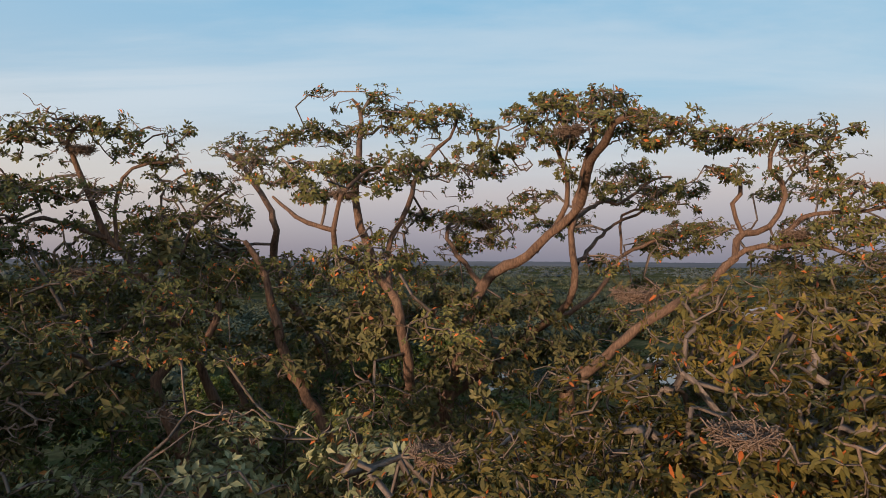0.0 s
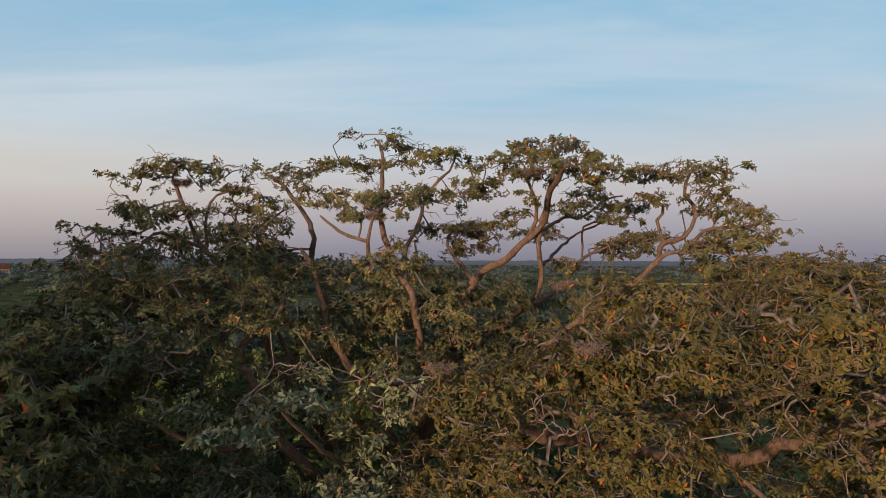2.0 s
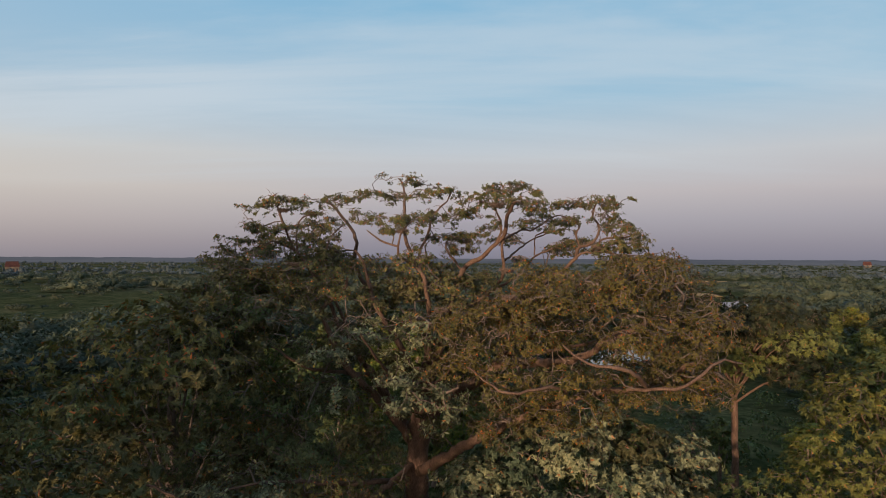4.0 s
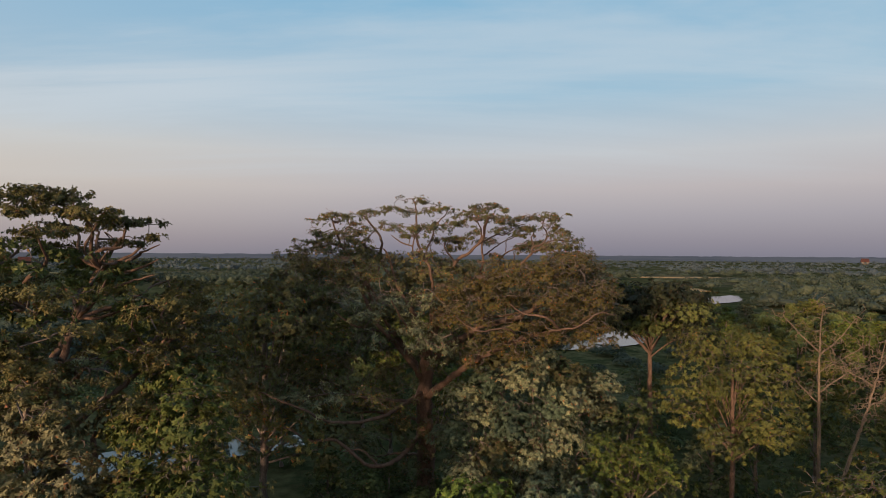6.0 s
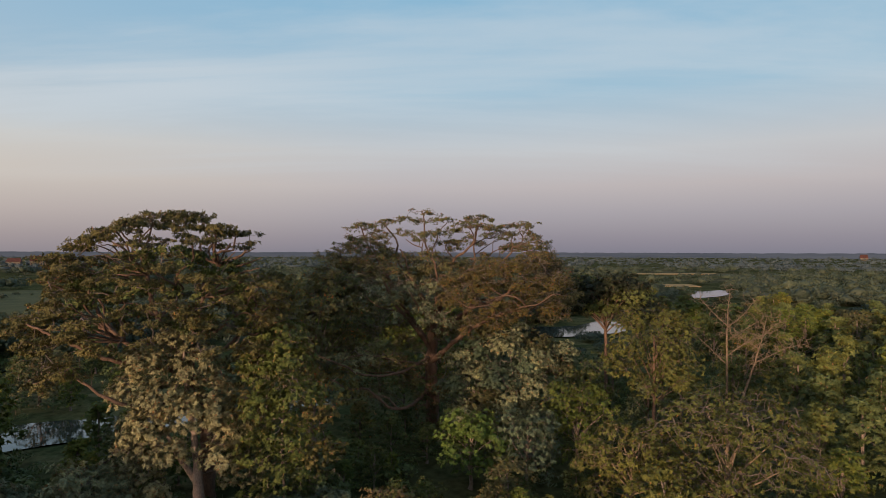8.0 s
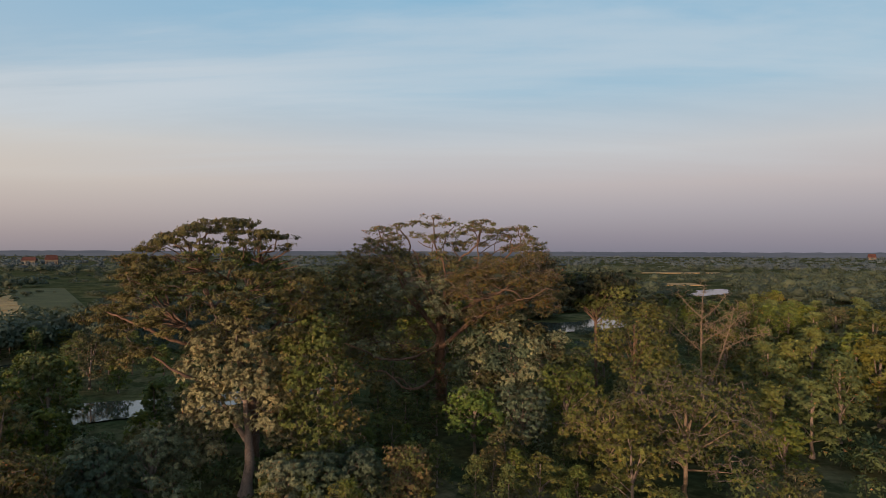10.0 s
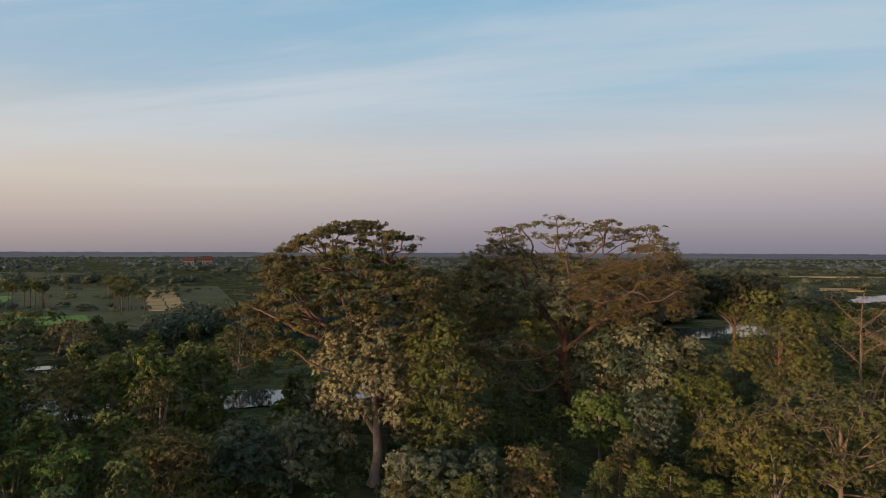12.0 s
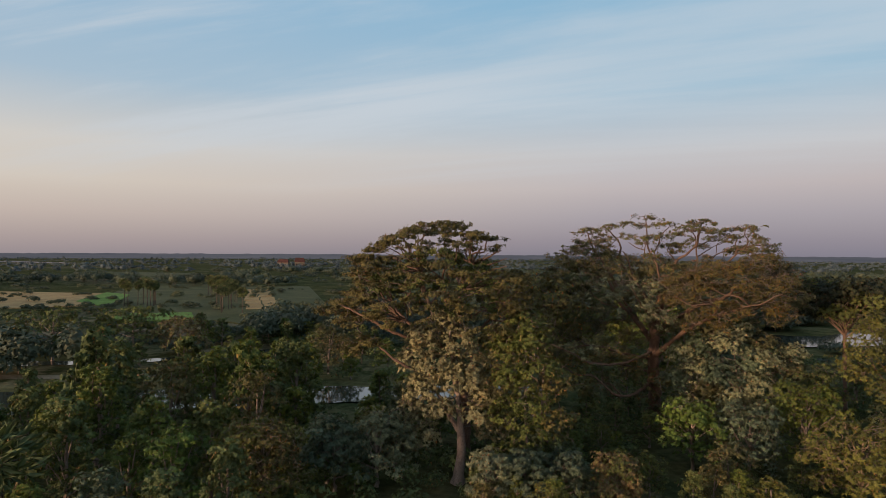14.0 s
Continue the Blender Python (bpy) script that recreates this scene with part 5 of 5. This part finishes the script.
climber((7.0, 11.6, 0.0), 105, "grey-green pale-leaved tree before the great tree", [
    lump(3.6, 11.8, 10.4, 1.5, 1.4, 1.2, 280, BLUISH), lump(6.2, 10.4, 11.2, 1.5, 1.4, 1.2, 280), lump(4.6, 11.2, 12.2, 1.0, 1.0, 0.8, 120, OLIVE_FAR), lump(7.6, 11.0, 12.4, 0.9, 0.9, 0.8, 110), lump(8.0, 9.8, 9.2, 1.3, 1.2, 1.0, 200, BLUISH), lump(9.2, 10.6, 9.4, 1.8, 1.5, 1.2, 350), lump(11.8, 12.6, 8.6, 1.6, 1.5, 1.0, 266, OLIVE_FAR), lump(3.2, 11.4, 8.0, 1.6, 1.4, 1.2, 308)] + [
    lump(5.6, 9.6, 8.0, 1.8, 1.4, 1.3, 364, BLUISH), lump(8.6, 9.6, 7.2, 1.7, 1.4, 1.2, 308), lump(4.0, 10.4, 5.6, 1.6, 1.4, 1.2, 266, OLIVE_FAR), lump(6.6, 9.2, 5.4, 1.6, 1.3, 1.2, 266), lump(13.6, 13.4, 7.0, 1.5, 1.4, 0.9, 190, BLUISH)] + [
    lump(12.6, 13.6, 10.0, 1.5, 1.4, 1.0, 200), lump(9.6, 12.4, 11.0, 1.5, 1.4, 1.0, 210, OLIVE_FAR), lump(1.6, 11.0, 9.4, 1.5, 1.3, 1.2, 260), lump(1.0, 11.0, 6.8, 1.5, 1.3, 1.3, 260, BLUISH), lump(2.0, 10.4, 4.2, 1.6, 1.3, 1.3, 240), lump(4.8, 9.4, 3.2, 1.7, 1.3, 1.3, 230, OLIVE_FAR), lump(8.2, 9.2, 4.2, 1.8, 1.4, 1.4, 250), lump(10.8, 11.0, 6.2, 1.6, 1.4, 1.3, 230, BLUISH), lump(11.0, 10.4, 3.4, 1.7, 1.4, 1.4, 200)], PALE, leaf_len=0.18,
    limbs=[(0.12, 0.04, (7.0, 11.8, 6.0), (9.5, 12.0, 7.6), (12.4, 12.8, 8.4)), (0.12, 0.04, (7.0, 11.8, 6.0), (5.4, 11.8, 8.4), (4.4, 11.8, 10.0)), (0.12, 0.04, (7.0, 11.8, 6.2), (7.0, 11.2, 8.4), (6.8, 10.6, 10.2))])


# ---- single trees round them ----
def placed(t, x, y):
    t.location = (x, y, 0)
    return t


placed(auto_tree("leafy_tree", "broad dark olive tree behind the great trees", 18.0, 7.8, OLIVE_FAR, 201, bole=0.18, lumps=22, tips=190, flat=0.6, twig_min=2, leaf_len=0.3, mixed=OLIVE), -13.5, 13.0)
placed(auto_tree("leafy_tree", "small bright green tree with glossy leaves", 6.6, 3.6, BRIGHT, 202, bole=0.2, lumps=12, tips=120, leaf_len=0.24, leaf_width=0.3), 2.4, 2.2)
placed(auto_tree("leafy_tree", "blue-green small tree in shade", 6.8, 3.6, BLUISH, 203, bole=0.2, lumps=12, tips=110, leaf_len=0.24), 7.2, 1.6)
placed(auto_tree("leafy_tree", "rounded green tree at the forest edge", 8.2, 4.0, GREEN, 204, bole=0.2, lumps=13, tips=120, leaf_len=0.24), 12.4, 6.0)
placed(auto_tree("leafy_tree", "dark green tree beside the pale tree", 9.2, 3.8, DARK, 205, bole=0.2, lumps=11, tips=100, leaf_len=0.24), 14.4, 12.6)
placed(auto_tree("leafy_tree", "slender tree with thin olive crown and pale trunk", 15.2, 5.0, YELLOW, 206, wood=RED_BARK, bole=0.42, lumps=22, tips=130, flat=0.7, leaf_len=0.22, limb_r=0.06, twig_min=2, girth=0.65), 20.2, 7.8)
placed(auto_tree("leafy_tree", "dark flat-topped tree with reddish forked trunk", 17.6, 5.6, SOMBRE, 207, wood=RED_BARK, bole=0.7, lumps=20, tips=240, flat=0.5, leaf_len=0.26, per=9, limb_r=0.13, twig_min=2, mixed=DARK, girth=0.8), 19.4, 22.0)
placed(auto_tree("leafy_tree", "sprawling yellow-olive tree with pale twisted branches", 10.6, 6.2, YELLOW, 208, wood=DEAD_WOOD, bole=0.2, lumps=20, tips=150, flat=0.6, leaf_len=0.21, per=9, twig=0.014), 19.4, -8.6)
placed(auto_tree("leafy_tree", "low olive thicket with pale twigs", 7.4, 4.4, YELLOW, 209, wood=DEAD_WOOD, bark=DEAD_WOOD, bole=0.2, lumps=15, tips=130, flat=0.6, leaf_len=0.21, per=8, twig=0.014), 14.2, -4.6)
placed(auto_tree("leafy_tree", "yellow-brown thinning tree with bare twigs", 7.4, 4.3, YELLOW, 210, wood=DEAD_WOOD, bark=DEAD_WOOD, bole=0.2, lumps=20, tips=150, flat=0.7, leaf_len=0.2, per=9, twig=0.012, mixed=OLIVE_WARM, droop=0.7), -28.8, -20.4)
placed(auto_tree("shrub", "rust-brown bush on the forest floor", 4.8, 2.6, RUSTY, 211, bole=0.12, lumps=14, tips=110, leaf_len=0.2, mixed=YELLOW, category="bush"), -3.4, -10.4)
placed(auto_tree("leafy_tree", "vivid green young tree with pointed crown", 8.0, 2.6, BRIGHT, 212, bole=0.15, lumps=12, tips=95, leaf_len=0.24), -32.6, -25.4)
placed(auto_tree("leafy_tree", "pale green slim tree", 7.2, 2.2, GREEN, 213, bole=0.15, lumps=10, tips=90, leaf_len=0.22), -36.4, -25.6)


placed(auto_tree("shrub", "pale grey-green shrub at the great tree's foot", 5.6, 3.2, PALE, 214, bole=0.12, lumps=13, tips=110, leaf_len=0.24, category="bush"), -28.0, -12.2)
for n, (x, y, h, r, leaf, label) in enumerate((
        (-12.9, -12.4, 4.6, 2.1, PALE, "low pale shrub beside the great trunk"), (-23.6, -11.4, 6.6, 3.0, PALE, "tall pale blue-green shrub with feathery shoots"),
        (-22.6, -9.4, 5.2, 2.2, PALE, "pale grey-green shrub with drooping shoots"),
        (-10.4, -11.6, 4.6, 2.5, BLUISH, "blue-green shrub below the yellow-green tree"), (-26.4, -13.6, 5.8, 2.9, BLUISH, "dull blue-green shrub in the shade"),
        (-7.6, -9.6, 4.4, 2.6, BLUISH, "dark blue-green bush beside the rusty bush"))):
    placed(auto_tree("shrub", label, h, r, leaf, 215 + n, bole=0.12, lumps=15, tips=90, leaf_len=0.24, leaf_width=0.2, per=9, category="bush", gather=4, droop=0.6), x, y)


def umbrella(label, seed, x, y, h, r):
    placed(auto_tree("umbrella_tree", label, h, r, DARK, seed, bole=0.4, lumps=14, tips=60, flat=0.22, leaf_len=0.45), x, y)


umbrella("dark flat-topped umbrella tree by the marsh", 221, -107.0, 22.0, 9.6, 10.5)
umbrella("smaller umbrella tree beside the marsh", 222, -97.0, 31.0, 9.6, 8.0)
placed(auto_tree("leafy_tree", "brown thinning tree by the marsh", 8.2, 6.0, RUSTY, 223, bole=0.25, lumps=12, tips=70, flat=0.6, leaf_len=0.35, wood=DEAD_WOOD, bark=DEAD_WOOD), -86.0, 31.0)


def bare_tree(label, base, seed, lines, spots, top_name="bare_tree"):
    limbs, clumps = shifted(lines, [], base)
    rng = np.random.default_rng(seed)
    t = tree(top_name, label, base, DEAD_WOOD, DEAD_WOOD, limbs, [], YELLOW, seed, sides=7)
    roots = np.concatenate([smooth_line(pts, 0.4) for r0, r1, *pts in limbs[1:]])
    aim = roots[rng.integers(0, len(roots), spots)] + unit(rng.normal(size=(spots, 3)) + [0, 0, 0.5]) * rng.uniform(0.3, 1.5, (spots, 1))
    a, b, la, lb, first, tips, ways = grow(rng, roots, aim, 0.15)
    v, f = sticks(a, b, 0.013 * la.clip(1, 12) ** 0.45, 0.011 * lb.clip(1, 12) ** 0.45, 3)
    part_mesh("twig_work", mesh_of("twig_work", v, f, DEAD_WOOD, True), t, kind="stuff")


bare_tree("leafless bleached tree with a straight stem", (30.0, 14.2, 0.0), 231, [
    (0.16, 0.08, (30.0, 14.2, -0.2), (30.1, 14.2, 6.0), (30.1, 14.2, 11.0)), (0.09, 0.02, (30.1, 14.2, 10.8), (30.2, 14.2, 13.5), (30.4, 14.2, 16.4)),
    (0.06, 0.02, (30.1, 14.2, 8.5), (27.8, 13.8, 10.6), (25.4, 13.6, 12.8)), (0.06, 0.02, (30.1, 14.2, 9.4), (32.4, 14.0, 11.0), (35.0, 13.6, 12.2)), (0.06, 0.02, (30.1, 14.2, 12.6), (28.8, 14.2, 13.8), (27.4, 14.4, 15.4)),
    (0.06, 0.02, (30.2, 14.2, 12.4), (31.6, 14.4, 13.4), (33.0, 14.2, 15.2)), (0.05, 0.02, (30.1, 14.2, 11.0), (31.8, 13.4, 12.4), (33.2, 13.0, 13.4))], 700)
bare_tree("leaning leafless tree with a spray of twigs", (27.6, 9.4, 0.0), 232, [
    (0.15, 0.10, (27.6, 9.4, -0.2), (28.6, 9.2, 4.0), (29.8, 9.0, 8.0)), (0.09, 0.02, (29.8, 9.0, 7.8), (30.8, 9.0, 11.0), (31.6, 9.0, 14.2)),
    (0.06, 0.02, (30.4, 9.0, 9.6), (33.0, 8.6, 11.0), (35.2, 8.4, 11.6)), (0.05, 0.02, (30.8, 9.0, 11.0), (29.2, 9.2, 12.0), (28.2, 9.2, 12.4)), (0.05, 0.02, (31.0, 9.0, 12.0), (32.4, 9.2, 13.2), (33.6, 9.4, 13.6))], 900)

# ---- the forest: a few kinds, repeated ----
SORTS = (("dark green forest tree with rounded crown", 3.8, DARK, 0.8), ("green forest tree with lumpy crown", 3.6, GREEN, 0.8), ("olive forest tree with open crown", 4.2, OLIVE_FAR, 0.6),
         ("blue-green forest tree in shade", 3.8, BLUISH, 0.8), ("yellow-green forest tree with feathery crown", 4.2, YELLOW, 0.6))
KINDS = [auto_tree("forest_tree", label, 10.0, r, leaf, 301 + n, bole=0.12, lumps=22, tips=44, flat=flat, leaf_len=0.29, leaf_width=0.3, per=6, twig_min=8, gather=2, every=3, taper=(0.62, 0.5, 0.1, 0.35, 0.1)[n], group="forest trees") for n, (label, r, leaf, flat) in enumerate(SORTS)]
KINDS += [auto_tree("forest_tree", label, 10.0, r, leaf, 311 + n, bole=0.12, lumps=20, tips=30, flat=flat, leaf_len=0.46, leaf_width=0.32, per=5, twig_min=8, gather=2, every=3, taper=(0.62, 0.5, 0.1, 0.35, 0.1)[n], group="forest trees") for n, (label, r, leaf, flat) in enumerate(SORTS)]
for n, k in enumerate(KINDS):
    k.location = (60 + 7 * n, 66 - 4 * n, 0)
rng_f = random.Random(12)
TAKEN = [(-1.2, 16, 5), (-18.6, -2.4, 4), (-17.3, -7.8, 3), (-19.6, -13.0, 3.5), (-22, -18, 3.5), (-11.4, -7.6, 4), (7, 11.6, 4.5), (-13.5, 13, 4), (2.4, 2.2, 4), (7.2, 1.6, 3.5), (12.4, 6, 3.5), (14.4, 12.6, 3), (20.2, 7.8, 4), (19.4, 22, 4), (19.4, -8.6, 6),
         (14.2, -4.6, 4), (-28.8, -20.4, 4.5), (-3.4, -10.4, 3), (-32.6, -25.4, 3.5), (-36.4, -25.6, 2.5), (30, 14.2, 4), (28.6, 9.4, 4)]


def plant(kind, x, y, h, wide=1.0):
    s = h / 10.0
    TAKEN.append((x, y, 2.0 * s * 1.3))
    return copy_thing(KINDS[kind], Matrix.LocRotScale((x, y, 0), Euler((0, 0, rng_f.uniform(0, 6.28))), (s * wide, s * wide, s)))


GLADES = ((1.22, -36, 20), (1.38, -36, 20), (1.55, -36, 20), (0.40, -45, -6), (0.60, -12, 18), (1.0, -25, 6), (-0.25, 40, 100), (-0.33, 45, 100))
# those that stand out
STANDING = []
# The first four are dark trees added to fill a shadowed hollow by the trunk.
STANDING += [(0, -5, 9, 4.6, 1.4), (0, -8.5, 12.5, 5.0, 1.3), (0, -1.5, 8.5, 3.8, 1.5), (0, -4, 14, 4.2, 1.4), (3, 3, 24, 7.6, 1.1), (0, 9, 22, 7.4, 1.1), (3, 10, 30, 7.4, 1.2), (0, 16, 31, 7.0, 1.2), (1, 2, 33, 8.0, 1.1)]
STANDING += [(0, -5, 28, 8.0, 1.1), (3, 16, 17.5, 6.4, 1.1), (0, 23, 32, 7.0, 1.2), (1, 29, 30, 7.4, 1.2), (0, 34, 37, 7.4, 1.2), (3, 8, 41, 7.0, 1.3), (0, -9, 37, 8.0, 1.2), (3, 25, 42, 6.0, 1.4), (0, 16, 46, 6.0, 1.4)]
STANDING += [(3, -15, 24, 6.0, 1.2), (0, -19, 15, 6.4, 1.2), (0, -55, -10, 11, 1.0), (1, -44, -8, 10.6, 0.9), (2, -45, -13, 9.6, 0.9), (2, -35, -13, 9.4, 0.9), (0, -40, 1, 10, 1.0), (1, -58, -15, 7.4, 1.2), (0, -52, -22, 8.2, 1.1)]
STANDING += [(1, -45, -25, 8.8, 1.0), (2, -53, 30, 8, 1.1), (0, -47, 9, 9, 1.0), (1, -37, -33, 6.0, 1.2), (3, -10, -4, 5.4, 1.3), (0, -8.5, 1, 4.6, 1.5), (2, 5, -4, 4.6, 1.3), (4, 14, -12, 7.2, 1.1), (0, -41, -27, 9.6, 1.0)]
STANDING += [(1, -47, -19, 10.5, 1.0), (0, -34, -20, 8.4, 1.1), (3, -34, -30, 6.4, 1.2), (5, -51, -16, 13.2, 0.8), (5, -60, -8, 10.8, 0.9), (6, -66, -18, 9.6, 1.0), (5, -57, 2, 9.8, 0.95), (5, -45, -3, 10.4, 0.85), (6, -39, -9, 11.4, 0.8)]
STANDING += [(1, -38, -22, 9.0, 1.0), (0, 30.5, -1, 8, 1.1), (1, 29, -6, 6.2, 1.3), (0, 36.5, 8, 8.6, 1.1), (0, 40, 13, 10.4, 1.0), (0, 42, 7, 9.6, 1.1), (1, 25, 3, 6.2, 1.3), (0, 26, 16, 7.4, 1.2), (0, 34, 21, 8.6, 1.1)]
STANDING += [(3, 22, 15, 6.6, 1.2), (3, -21, 7, 6, 1.3), (3, -28, 4, 6, 1.3), (3, -24, 19, 7, 1.3)]
for kind, x, y, h, wide in STANDING:
    plant(kind, x, y, h, wide)
# The last range is unseen behind the camera, added for closure and shade.
for x0, x1, y_from, y_to, h0, h1, many in ((-34, 14, -16, 6, 2.6, 4.4, 40), (40, 110, 12, 82, 7, 10.5, 56), (50, 104, 74, 130, 6, 9, 44), (-72, -27, -34, 8, 6.0, 9.2, 46), (-28, 6, 34, 88, 7, 10.5, 26), (-26, 26, -26, 0, 3.0, 4.6, 16), (24, 60, -30, 14, 5, 8, 18), (-95, -45, 14, 62, 4, 6.5, 18), (-130, 60, -150, -82, 7, 11, 9)):
    made = tries = 0
    # glades that stay open: before the creek, and along the river
    while made < many and tries < 900:
        tries += 1
        x, y = rng_f.uniform(x0, x1), rng_f.uniform(y_from, y_to)
        h = rng_f.uniform(h0, h1)
        if near_water(x, y, 1.0) or h > 3 and any(abs(x + q * (y + 57)) < 3.5 and y0 < y < y1 for q, y0, y1 in GLADES) or any((x - a) ** 2 + (y - b) ** 2 < (r + 0.2 * h) ** 2 for a, b, r in TAKEN):
            continue
        plant(rng_f.choice((0, 0, 1, 1, 2, 1, 0, 4)) + (5 if x * x + (y + 55) ** 2 > 58 ** 2 or y < -60 else 0), x, y, h, rng_f.uniform(0.95, 1.3))
        made += 1


# ---- nests ----
def nest(label, x, y, z, r, seed, eggs=0):
    """A bowl of crossed sticks."""
    rng = np.random.default_rng(seed)
    top = tagged(new("nest"), label, "nest", "nests in the great tree")
    n = 340
    a = rng.uniform(0, 2 * np.pi, n)
    q = np.sqrt(rng.uniform(0.15, 1, n))
    mid = np.stack([np.cos(a) * r * q, np.sin(a) * r * q, -0.35 * r + 0.42 * r * q**2 + rng.normal(0, 0.05 * r, n)], -1)
    d = unit(np.stack([-np.sin(a), np.cos(a), rng.normal(0, 0.3, n)], -1) + rng.normal(0, 0.45, (n, 3)))
    half = rng.uniform(0.25, 0.6, (n, 1)) * r
    v, f = sticks(mid - d * half, mid + d * half, rng.uniform(0.004, 0.009, n), rng.uniform(0.003, 0.006, n), 4)
    part_mesh("bowl", mesh_of("bowl", v, f, NEST, True), top, "bowl of crossed dry sticks")
    for i in range(eggs):
        bm = bmesh.new()
        bmesh.ops.create_uvsphere(bm, u_segments=12, v_segments=8, radius=0.035, matrix=Matrix.Translation((0.06 * i - 0.05, 0.05 * (i % 2), -0.2 * r)) @ Matrix.Diagonal((1.3, 1, 1, 1)))
        part("egg", bm, EGG, top, "pale blue egg")
    top.location = (x, y, z)


nest("large stick nest with a pale blue egg on near boughs", 2.55, 5.2, 18.75, 0.25, 401, 2)
nest("loose stick nest on the front boughs", 0.0, 6.6, 18.15, 0.26, 402)
nest("dark stick nest under a leaf pad", 2.8, 13.0, 22.95, 0.3, 403)
nest("stick nest on the side limb", 8.2, 14.0, 20.85, 0.3, 404)
nest("stick nest in the far limbs", -8.4, 14.5, 22.75, 0.3, 405)
nest("stick nest in the middle of the crown", -2.0, 13.2, 21.6, 0.3, 406)
nest("stick nest low in the crown", -7.4, 13.0, 19.9, 0.3, 407)
nest("stick nest beside a bare limb", 2.9, 9.0, 19.7, 0.3, 408)
nest("stick nest in thin twigs", 1.4, 18.0, 21.2, 0.3, 409)
